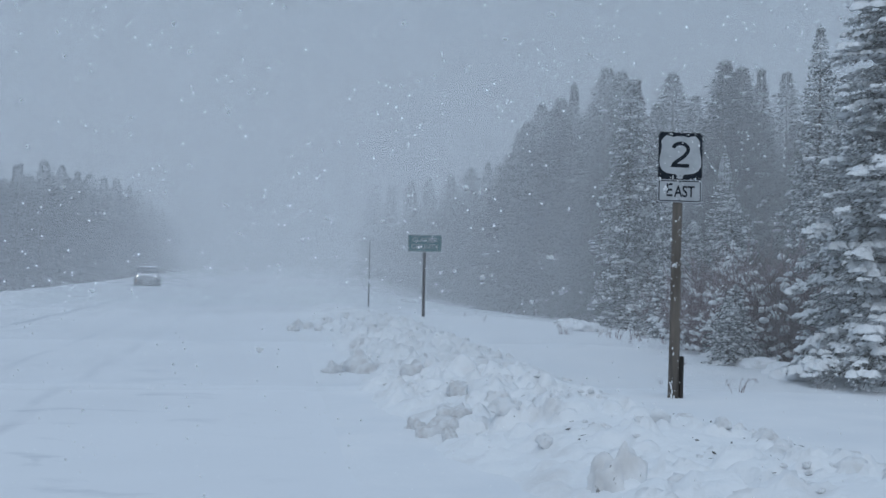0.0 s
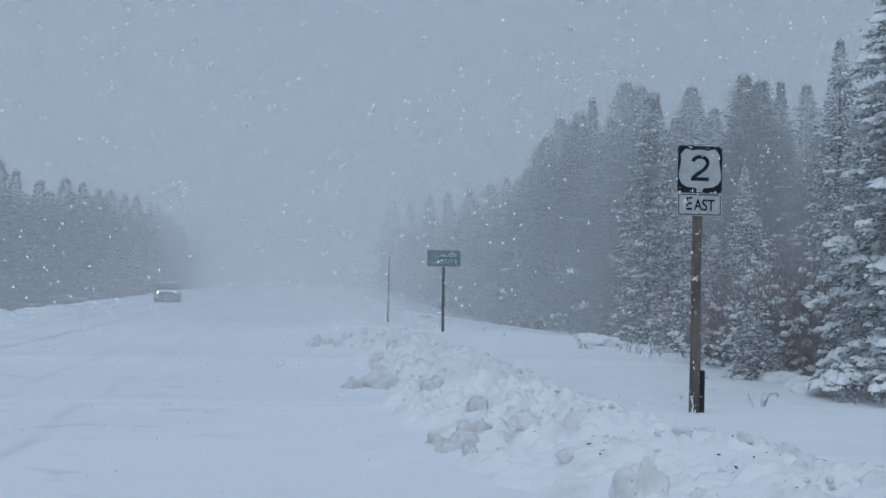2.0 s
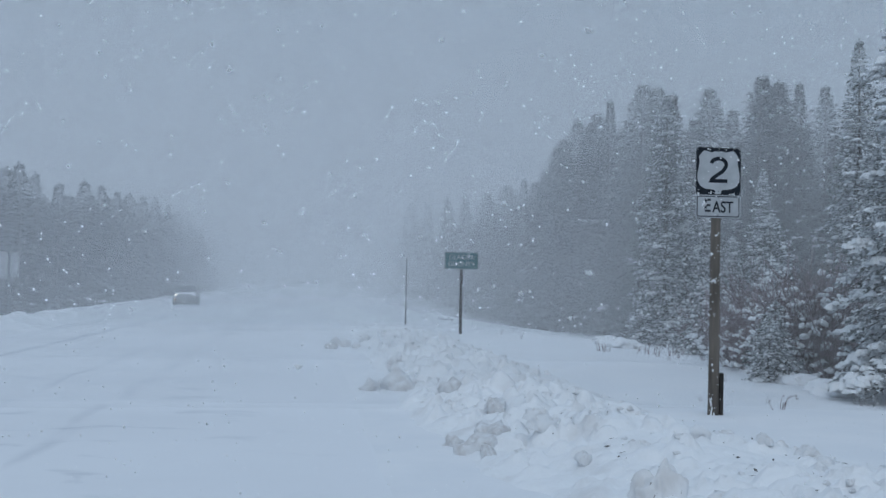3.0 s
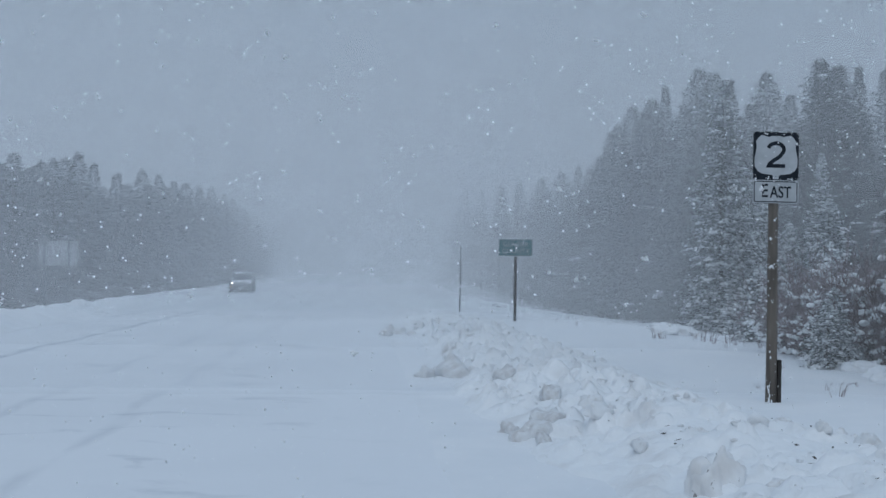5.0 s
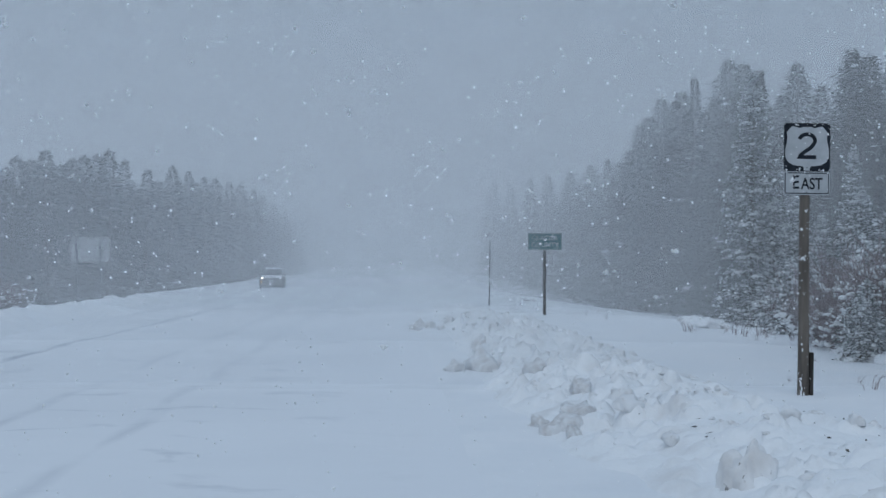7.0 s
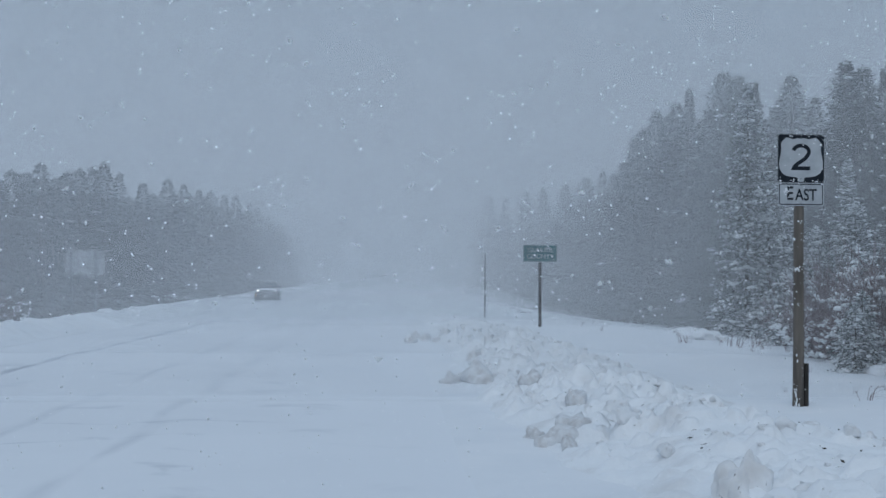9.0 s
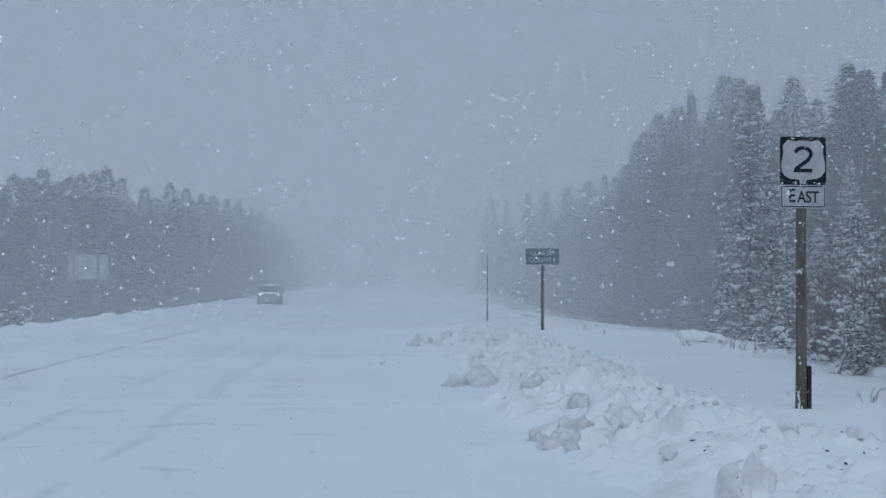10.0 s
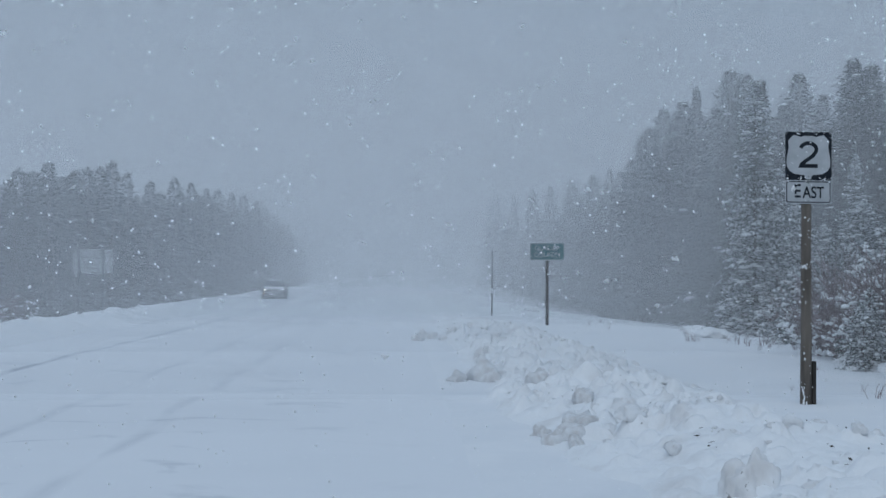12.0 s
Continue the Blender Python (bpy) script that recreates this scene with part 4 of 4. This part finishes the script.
def ribbon(line, width, depth):
    """A flat raised stroke of even width in the xz plane, facing -y."""
    n, vs = len(line), []
    for i, (x, z) in enumerate(line):
        (x0, z0), (x1, z1) = line[max(i - 1, 0)], line[min(i + 1, n - 1)]
        a, b = Vector((x - x0, z - z0)), Vector((x1 - x, z1 - z))
        a = a.normalized() if a.length else b.normalized()
        b = b.normalized() if b.length else a
        t = (a + b).normalized()
        k = width / 2 / max(0.55, t.dot(b))
        for y in (0.0, depth):
            vs += [(x - t.y * k, y, z + t.x * k), (x + t.y * k, y, z - t.x * k)]
    fs = []
    for i in range(n - 1):
        p, q = 4 * i, 4 * i + 4
        fs += [(p, p + 1, q + 1, q), (p + 2, q + 2, q + 3, p + 3), (p, q, q + 2, p + 2), (p + 1, p + 3, q + 3, q + 1)]
    return vs, fs + [(0, 2, 3, 1), (4 * n - 4, 4 * n - 3, 4 * n - 1, 4 * n - 2)]


def route_marker():
    e = thing("route_sign", pose(5.42, 15.8, -0.03, 0, 0.5, -2.0), "square route marker over a plate on a weathered timber post", "road sign")
    v, f = tube([(0, 0.078, -0.2), (0.004, 0.078, 0.9), (-0.003, 0.076, 2.1), (0, 0.074, 3.60)], 0.076, 0.062, 16)
    part("post", mesh_of("post", v, f, M_POST, True), e, "weathered brown round timber post")
    part("stub", bm_mesh("stub", box_bm(0.05, 0.075, 0.85, 0.006, (0.104, 0.075, 0.17)), M_STUB), e, "short dark board nailed beside the post foot")
    zc, ze = 3.297, 2.823
    plate = part("route_plate", bm_mesh("route_plate", prism([(x, z + zc) for x, z in rounded(0.61, 0.635, 0.035)], 0.004, front=-0.008), M_SIGNBLACK), e, "black square sign plate")
    half = [(0.0, 0.262), (0.05, 0.268), (0.10, 0.252), (0.15, 0.268), (0.20, 0.276), (0.24, 0.235), (0.270, 0.190), (0.262, 0.145), (0.262, 0.10), (0.270, 0.05), (0.286, -0.02),
            (0.290, -0.085), (0.280, -0.145), (0.245, -0.200), (0.185, -0.235), (0.12, -0.245), (0.06, -0.250), (0.04, -0.270), (0.036, -0.308), (0.0, -0.308)]
    outline = [(x, z + zc) for x, z in half] + [(-x, z + zc) for x, z in half[::-1][1:-1]]
    part("shield", bm_mesh("shield", prism(outline, 0.003, front=-0.0105), M_SIGNWHITE), plate, "white shield outline")
    two = mesh_of("numeral", *ribbon(TWO, 0.050, 0.003), M_SIGNBLACK)
    part("numeral", two, plate, "black numeral 2", pose(0.0, -0.0125, zc + 0.018))
    low = part("direction_plate", bm_mesh("direction_plate", prism([(x, z + ze) for x, z in rounded(0.61, 0.305, 0.03)], 0.004, front=-0.008), M_SIGNWHITE), e, "white plate reading EAST")
    outer, inner = rounded(0.585, 0.282, 0.026), rounded(0.558, 0.255, 0.018)
    vs = [(x, -0.0095, z + ze) for x, z in outer] + [(x, -0.0095, z + ze) for x, z in inner]
    n = len(outer)
    part("border", mesh_of("border", vs, [(k, (k + 1) % n, n + (k + 1) % n, n + k) for k in range(n)], M_SIGNBLACK), low, "black border line")
    east = lettering("AST", 0.215, 0.76, 0.003)
    east.materials.append(M_SIGNBLACK)
    part("lettering", east, low, "black letters", pose(0.066, -0.0105, ze - 0.013))
    cap_e = lettering("E", 0.252, 0.76, 0.003)
    cap_e.materials.append(M_SIGNBLACK)
    part("lettering", cap_e, low, "large black initial", pose(-0.145, -0.0105, ze + 0.004))
    for z in (zc + 0.275, zc - 0.27, ze + 0.12, ze - 0.12):
        bm = bmesh.new()
        bmesh.ops.create_cone(bm, cap_ends=True, segments=8, radius1=0.010, radius2=0.008, depth=0.008, matrix=pose(0, -0.014, z, 90))
        part("bolt", bm_mesh("bolt", bm, M_STEEL), e, "steel bolt")
    # snow stuck on edges and post
    r = random.Random(3)
    bm = bmesh.new()
    for i in range(60):
        if i < 14:
            x, z = r.uniform(-0.3, 0.3), zc + 0.318 + r.uniform(-0.03, 0.006)
        elif i < 22:
            x, z = r.choice((-1, 1)) * r.uniform(0.26, 0.305), zc + r.uniform(-0.3, 0.3)
        elif i < 34:
            x, z = r.uniform(-0.3, 0.3), zc - 0.318 + r.uniform(0.0, 0.05)
        else:
            x, z = r.uniform(-0.3, 0.3), ze + r.uniform(-0.15, 0.75)
        s = 0.003 + 0.008 * r.random() ** 2
        bmesh.ops.create_icosphere(bm, subdivisions=1, radius=s, matrix=Matrix.Translation((x, -0.011, z)) @ Matrix.Diagonal((r.uniform(0.8, 1.8), 0.5, 1, 1)))
    for i in range(34):
        t, z = radians(r.uniform(200, 320)), r.uniform(0.02, 2.6)
        bmesh.ops.create_icosphere(bm, subdivisions=1, radius=0.003 + 0.009 * r.random() ** 2, matrix=Matrix.Translation((0.073 * math.cos(t), 0.077 + 0.073 * math.sin(t), z)) @ Matrix.Diagonal((1, 0.6, r.uniform(1.0, 2.6), 1)))
    for a, z, size in ((235, 0.06, 0.020), (242, 0.12, 0.015), (232, 0.18, 0.017), (238, 0.25, 0.010), (262, 0.04, 0.016)):
        bmesh.ops.create_icosphere(bm, subdivisions=1, radius=size, matrix=Matrix.Translation((0.074 * math.cos(radians(a)), 0.078 + 0.074 * math.sin(radians(a)), z)) @ Matrix.Diagonal((0.8, 0.5, 2.4, 1)))
    part("snow", bm_mesh("snow", bm, M_TREESNOW, True), e, "specks of wind-blown snow")["kind"] = "stuff"


route_marker()


# ---- county sign ----
def county_sign():
    e = thing("county_sign", pose(5.44, 43.2, -0.20, 0, 0, -3), "green county boundary sign with white letters on one post", "road sign")
    part("post", bm_mesh("post", box_bm(0.11, 0.10, 2.78, 0.012, (0.0, 0.06, 1.12)), M_STUB), e, "dark timber post")
    zc = 2.825
    plate = part("plate", bm_mesh("plate", prism([(x, z + zc) for x, z in rounded(1.21, 0.60, 0.03)], 0.006, front=0.0), M_SIGNGREEN), e)
    outer, inner = rounded(1.19, 0.58, 0.03), rounded(1.155, 0.545, 0.025)
    n = len(outer)
    vs = [(x, -0.002, z + zc) for x, z in outer] + [(x, -0.002, z + zc) for x, z in inner]
    part("border", mesh_of("border", vs, [(k, (k + 1) % n, n + (k + 1) % n, n + k) for k in range(n)], M_SIGNWHITE), plate, "thin white border line")
    for word, dz in (("GLACIER", 0.120), ("COUNTY", -0.125)):
        me = lettering(word, 0.235, 0.98, 0.003)
        me.materials.append(M_SIGNWHITE)
        part("lettering", me, plate, "white letters", pose(0, -0.003, zc + dz))
    r = random.Random(5)
    bm = bmesh.new()
    for i in range(12):
        bmesh.ops.create_icosphere(bm, subdivisions=1, radius=r.uniform(0.010, 0.022), matrix=Matrix.Translation((r.uniform(-0.58, 0.58), -0.004, zc + r.uniform(-0.29, 0.29))) @ Matrix.Diagonal((1.4, 0.35, 1, 1)))
    part("snow", bm_mesh("snow", bm, M_TREESNOW, True), e, "specks of wind-blown snow")["kind"] = "stuff"


county_sign()


# ---- snow stake ----
def snow_stake():
    e = thing("snow_stake", pose(4.24, 53.0, -0.24, 0, 0.6, 0), "thin dark roadside marker stake with a pale band", "marker post")
    v, f = tube([(0, 0, -0.2), (0.006, 0, 1.2), (0, 0, 3.10)], 0.036, 0.03, 8)
    part("shaft", mesh_of("shaft", v, f, M_STUB, True), e)
    v, f = tube([(0.003, 0, 1.28), (0.003, 0, 1.48)], 0.040, 0.040, 8)
    part("band", mesh_of("band", v, f, M_REFLECT, True), e, "pale band round the stake")
    v, f = tube([(0, 0, 3.09), (0, 0, 3.15)], 0.048, 0.03, 8)
    part("cap", mesh_of("cap", v, f, M_TREESNOW, True), e, "small cap of snow")


snow_stake()


# ---- back of a guide sign among the far trees ----
def guide_sign():
    e = thing("guide_sign", pose(-15.2, 62.0, -0.75, 0, 0, 4), "bare metal back of a wide guide sign on two dark posts", "road sign")
    part("panel", bm_mesh("panel", box_bm(1.95, 0.02, 1.25, 0.004, (0, 0.09, 3.25)), M_ALU), e, "pale aluminium panel")
    for x in (-0.66, 0.52):
        part("post", bm_mesh("post", box_bm(0.12, 0.14, 4.4, 0.01, (x, 0, 1.65)), M_STEEL), e, "grey steel post")
    for z in (2.9, 3.6):
        part("rail", bm_mesh("rail", box_bm(1.9, 0.03, 0.06, 0.004, (0, 0.065, z)), M_ALU), e, "thin metal stiffener")


guide_sign()


# ---- car ----
M_PAINT = mottle(material("car_paint", (0.03, 0.034, 0.038), 0.35, 0.2), (0.022, 0.025, 0.028), (0.05, 0.055, 0.06), 1.5)
M_TRIM = material("black_trim", (0.02, 0.02, 0.022), 0.6)
M_CARGLASS = material("car_glass", (0.02, 0.025, 0.03), 0.12)
M_RUBBER = mottle(material("tyre_rubber", (0.02, 0.02, 0.02), 0.9), (0.015, 0.015, 0.015), (0.05, 0.05, 0.055), 20)
M_CHROME = material("dull_chrome", (0.5, 0.52, 0.55), 0.35, 0.9)


def glow(name, color, strength):
    m = material(name, color, 0.3)
    b = m.node_tree.nodes["Principled BSDF"]
    b.inputs["Emission Color"].default_value = (*color, 1)
    b.inputs["Emission Strength"].default_value = strength
    return m


M_HEAD = glow("headlamp", (1.0, 0.94, 0.82), 6.0)
M_HEAD2 = glow("headlamp_dim", (0.9, 0.95, 1.0), 1.6)
M_AMBER = glow("amber_lamp", (1.0, 0.50, 0.14), 2.5)


def loft(sections, mat, name, smooth=True):
    """A closed skin through cross-sections of equal point count."""
    n = len(sections[0])
    vs = [p for s in sections for p in s]
    fs = []
    for i in range(len(sections) - 1):
        for k in range(n):
            fs.append((i * n + k, i * n + (k + 1) % n, (i + 1) * n + (k + 1) % n, (i + 1) * n + k))
    fs.append(tuple(range(n))[::-1])
    fs.append(tuple(range((len(sections) - 1) * n, len(sections) * n)))
    me = mesh_of(name, vs, fs, mat, smooth)
    bm = bmesh.new()
    bm.from_mesh(me)
    bmesh.ops.recalc_face_normals(bm, faces=bm.faces[:])
    bm.to_mesh(me)
    bm.free()
    return me


def section(y, w, z0, z1, r=0.12, tuck=0.0):
    """Rounded section across the car: half width w, from z0 up to z1, narrower by tuck at the top."""
    pts = []
    for sx, sz, a0 in ((1, 1, 0), (-1, 1, 90), (-1, -1, 180), (1, -1, 270)):
        for i in range(5):
            a = radians(a0 + 90 * i / 4)
            ww = w - (tuck if sz > 0 else 0)
            cx, cz = sx * (ww - r), (z1 - r if sz > 0 else z0 + r)
            pts.append((cx + r * math.cos(a), y, cz + r * math.sin(a)))
    return pts


def suv(at):
    e = thing("car", at, "dark compact SUV with lit headlamps, snow on bonnet and roof", "car")
    # front of the car is at y = -2.05, facing -y
    lower = [section(-2.05, 0.70, 0.30, 0.80, 0.10), section(-1.98, 0.82, 0.24, 0.92, 0.14), section(-1.75, 0.88, 0.22, 1.00, 0.14), section(-1.2, 0.89, 0.22, 1.06, 0.12),
             section(-0.85, 0.89, 0.22, 1.08, 0.10), section(0.6, 0.89, 0.22, 1.08, 0.10), section(1.7, 0.88, 0.24, 1.08, 0.12), section(2.0, 0.80, 0.34, 1.02, 0.12)]
    part("body", loft(lower, M_PAINT, "body"), e, "dark grey painted body")
    cab = [section(-0.95, 0.78, 0.95, 1.10, 0.06, 0.02), section(-0.30, 0.80, 0.95, 1.56, 0.09, 0.14), section(0.1, 0.80, 0.95, 1.63, 0.10, 0.16), section(1.2, 0.80, 0.95, 1.62, 0.10, 0.16),
           section(1.75, 0.78, 0.95, 1.48, 0.10, 0.14), section(1.95, 0.74, 0.95, 1.08, 0.06, 0.05)]
    part("cabin", loft(cab, M_PAINT, "cabin"), e)
    ws = [(-0.70, -0.905, 1.13), (0.70, -0.905, 1.13), (0.57, -0.335, 1.54), (-0.57, -0.335, 1.54)]
    part("windscreen", mesh_of("windscreen", [(x, y - 0.03, z + 0.03) for x, y, z in ws] + [(x, y + 0.02, z - 0.02) for x, y, z in ws],
         [(0, 1, 2, 3), (7, 6, 5, 4), (0, 4, 5, 1), (1, 5, 6, 2), (2, 6, 7, 3), (3, 7, 4, 0)], M_CARGLASS), e, "dark windscreen")
    for sx in (-1, 1):
        for y0, y1, a0, a1 in ((-0.55, 0.30, 0.30, 0.0), (0.38, 1.15, 0.0, 0.0), (1.22, 1.62, 0.0, 0.15)):
            q = [(sx * 0.805, y0, 1.12), (sx * 0.805, y1, 1.12), (sx * 0.685, y1 - a1, 1.50), (sx * 0.685, y0 + a0, 1.50)]
            part("side_window", mesh_of("side_window", [(x + sx * 0.012, y, z) for x, y, z in q] + [(x - sx * 0.02, y, z) for x, y, z in q],
                 [(0, 1, 2, 3), (7, 6, 5, 4), (0, 4, 5, 1), (1, 5, 6, 2), (2, 6, 7, 3), (3, 7, 4, 0)], M_CARGLASS), e, "dark side window")
        mir = part("mirror", bm_mesh("mirror", box_bm(0.20, 0.10, 0.15, 0.04, (sx * 0.98, -0.62, 1.16)), M_TRIM, True), e, "black door mirror")
        part("arch", bm_mesh("arch", box_bm(0.06, 0.86, 0.14, 0.03, (sx * 0.88, -1.28, 0.70)), M_TRIM), e, "black wheel arch trim")
        part("arch", bm_mesh("arch", box_bm(0.06, 0.86, 0.14, 0.03, (sx * 0.88, 1.28, 0.70)), M_TRIM), e, "black wheel arch trim")
        part("sill", bm_mesh("sill", box_bm(0.05, 1.75, 0.14, 0.03, (sx * 0.89, 0.0, 0.32)), M_TRIM), e, "black sill")
    part("grille", bm_mesh("grille", box_bm(0.98, 0.06, 0.26, 0.05, (0, -2.045, 0.80)), M_TRIM), e, "black grille")
    for z in (0.74, 0.80, 0.86):
        part("grille_bar", bm_mesh("grille_bar", box_bm(0.90, 0.03, 0.022, 0.008, (0, -2.08, z)), M_CHROME), e, "dull bright bar")
    part("bumper", bm_mesh("bumper", box_bm(1.50, 0.10, 0.20, 0.05, (0, -2.03, 0.40)), M_TRIM), e, "black lower bumper")
    part("number_plate", bm_mesh("number_plate", box_bm(0.34, 0.02, 0.15, 0.005, (0, -2.085, 0.585)), M_SIGNWHITE), e, "plain pale plate")
    for sx, mat in ((-1, M_HEAD), (1, M_HEAD2)):
        lamp = part("headlight", bm_mesh("headlight", box_bm(0.30, 0.12, 0.13, 0.05, (sx * 0.66, -1.965, 0.90)), M_CHROME, True), e, "swept headlight housing")
        bm = bmesh.new()
        bmesh.ops.create_uvsphere(bm, u_segments=12, v_segments=8, radius=0.065, matrix=Matrix.Translation((sx * 0.66, -2.02, 0.90)))
        part("lens", bm_mesh("lens", bm, mat, True), lamp, "lit lamp")
        bm = bmesh.new()
        bmesh.ops.create_uvsphere(bm, u_segments=10, v_segments=6, radius=0.05, matrix=Matrix.Translation((sx * 0.72, -2.0, 0.62)))
        part("fog_light", bm_mesh("fog_light", bm, M_AMBER if sx < 0 else M_CHROME, True), e, "amber lamp" if sx < 0 else "unlit fog lamp")
    for sx in (-1, 1):
        for y in (-1.28, 1.28):
            bm = bmesh.new()
            bmesh.ops.create_cone(bm, cap_ends=True, segments=24, radius1=0.335, radius2=0.335, depth=0.22, matrix=pose(sx * 0.80, y, 0.335, 0, 90))
            bmesh.ops.bevel(bm, geom=[g for g in bm.edges if len(g.link_faces) == 2 and g.calc_face_angle() > 1], offset=0.03, segments=2, affect="EDGES")
            wheel = part("wheel", bm_mesh("wheel", bm, M_RUBBER, True), e, "black snowy tyre")
            bm = bmesh.new()
            bmesh.ops.create_cone(bm, cap_ends=True, segments=16, radius1=0.21, radius2=0.19, depth=0.03, matrix=pose(sx * 0.915, y, 0.335, 0, 90 * sx))
            part("rim", bm_mesh("rim", bm, M_CHROME), wheel, "grey rim")
    for sx in (-1, 1):
        v, f = tube([(sx * 0.10 + 0.05, -0.955, 1.155), (sx * 0.10 - 0.22, -0.90, 1.185), (sx * 0.10 - 0.50, -0.86, 1.205)], 0.012, 0.008, 5)
        part("wiper", mesh_of("wiper", v, f, M_TRIM), e, "black wiper arm")
        v, f = tube([(sx * 0.60, -0.05, 1.655), (sx * 0.615, 0.1, 1.685), (sx * 0.615, 1.3, 1.675), (sx * 0.60, 1.5, 1.62)], 0.018, 0.018, 6)
        part("roof_rail", mesh_of("roof_rail", v, f, M_TRIM, True), e, "black roof rail")
        for y in (0.22, 1.08):
            part("door_handle", bm_mesh("door_handle", box_bm(0.03, 0.16, 0.03, 0.01, (sx * 0.90, y, 0.98)), M_TRIM), e, "dark door handle")
        part("mud_flap", bm_mesh("mud_flap", box_bm(0.20, 0.02, 0.22, 0.006, (sx * 0.80, 1.68, 0.26)), M_TRIM), e, "black mud flap")
    v, f = tube([(0.0, 1.35, 1.60), (0.0, 1.42, 1.74), (0.0, 1.52, 1.90)], 0.010, 0.005, 5)
    part("aerial", mesh_of("aerial", v, f, M_TRIM), e, "short black aerial")
    clots = random.Random(21)
    bm = bmesh.new()
    for i in range(60):
        x, z = clots.uniform(-0.72, 0.72), clots.choice((0.33, 0.48, 0.66, 0.70)) + clots.uniform(-0.04, 0.04)
        big = clots.uniform(0.012, 0.035)
        bmesh.ops.create_icosphere(bm, subdivisions=1, radius=big, matrix=Matrix.Translation((x, -2.075 + 0.10 * abs(x) ** 3, z)) @ Matrix.Diagonal((clots.uniform(1, 2.4), 0.6, 0.8, 1)))
    part("snow", bm_mesh("snow", bm, M_TREESNOW, True), e, "clots of snow thrown onto the bumper")["kind"] = "stuff"
    snow_hood = [section(-1.90, 0.60, 0.93, 0.99, 0.025), section(-1.6, 0.72, 0.97, 1.06, 0.03), section(-1.2, 0.76, 1.02, 1.115, 0.03), section(-0.98, 0.74, 1.05, 1.12, 0.03)]
    part("snow", loft(snow_hood, M_TREESNOW, "snow"), e, "white snow layer over the bonnet")
    snow_roof = [section(-0.20, 0.56, 1.57, 1.62, 0.02), section(0.2, 0.60, 1.60, 1.68, 0.03), section(1.2, 0.60, 1.60, 1.67, 0.03), section(1.6, 0.55, 1.50, 1.56, 0.02)]
    part("snow", loft(snow_roof, M_TREESNOW, "snow"), e, "thin white snow on the roof")
    return e


suv(pose(-9.05, 93.0, -0.06, 0, 0, 2.5))


# ---- falling flakes ----
def flakes(count, seed):
    """Loose clumps: small ones as eight-sided grains, the larger ones as several grains stuck together."""
    r = np.random.RandomState(seed)
    p = np.stack([r.uniform(-7, 9, count), 3.0 + 9.5 * r.rand(count) ** 0.7, 0.1 + 5.4 * r.rand(count) ** 1.2], -1)
    size = (0.0038 + 0.0056 * r.rand(count) ** 2.0) * (0.55 + 0.075 * p[:, 1])
    big = np.where(r.rand(count) < 0.032)[0]
    extra_p, extra_s = [], []
    for i in big:
        reach = 0.006 + 0.009 * r.rand() ** 1.5
        p[i, 1] = max(p[i, 1], 4.5)
        size[i] = reach
        for k in range(7):
            extra_p.append(p[i] + r.randn(3) * reach * (0.75, 0.75, 0.6))
            extra_s.append(reach * r.uniform(0.45, 0.9))
    p, size = np.concatenate([p, np.array(extra_p)]), np.concatenate([size, np.array(extra_s)])
    count = len(p)
    base = np.array([[1, 0, 0], [-1, 0, 0], [0, 1, 0], [0, -1, 0], [0, 0, 1], [0, 0, -1]], float)
    v = base[None] * r.uniform(0.6, 1.2, (count, 6, 1)) * size[:, None, None] + r.randn(count, 6, 3) * 0.2 * size[:, None, None] + p[:, None]
    tri = np.array([(0, 2, 4), (2, 1, 4), (1, 3, 4), (3, 0, 4), (2, 0, 5), (1, 2, 5), (3, 1, 5), (0, 3, 5)])
    f = (tri[None] + (np.arange(count) * 6)[:, None, None]).reshape(-1, 3)
    return mesh_of("falling_snow", v.reshape(-1, 3), f, M_FLAKE, True)


tagged(new("falling_snow", flakes(4600, 8)), "white snowflakes drifting down through the air", "snowflakes", kind="stuff")
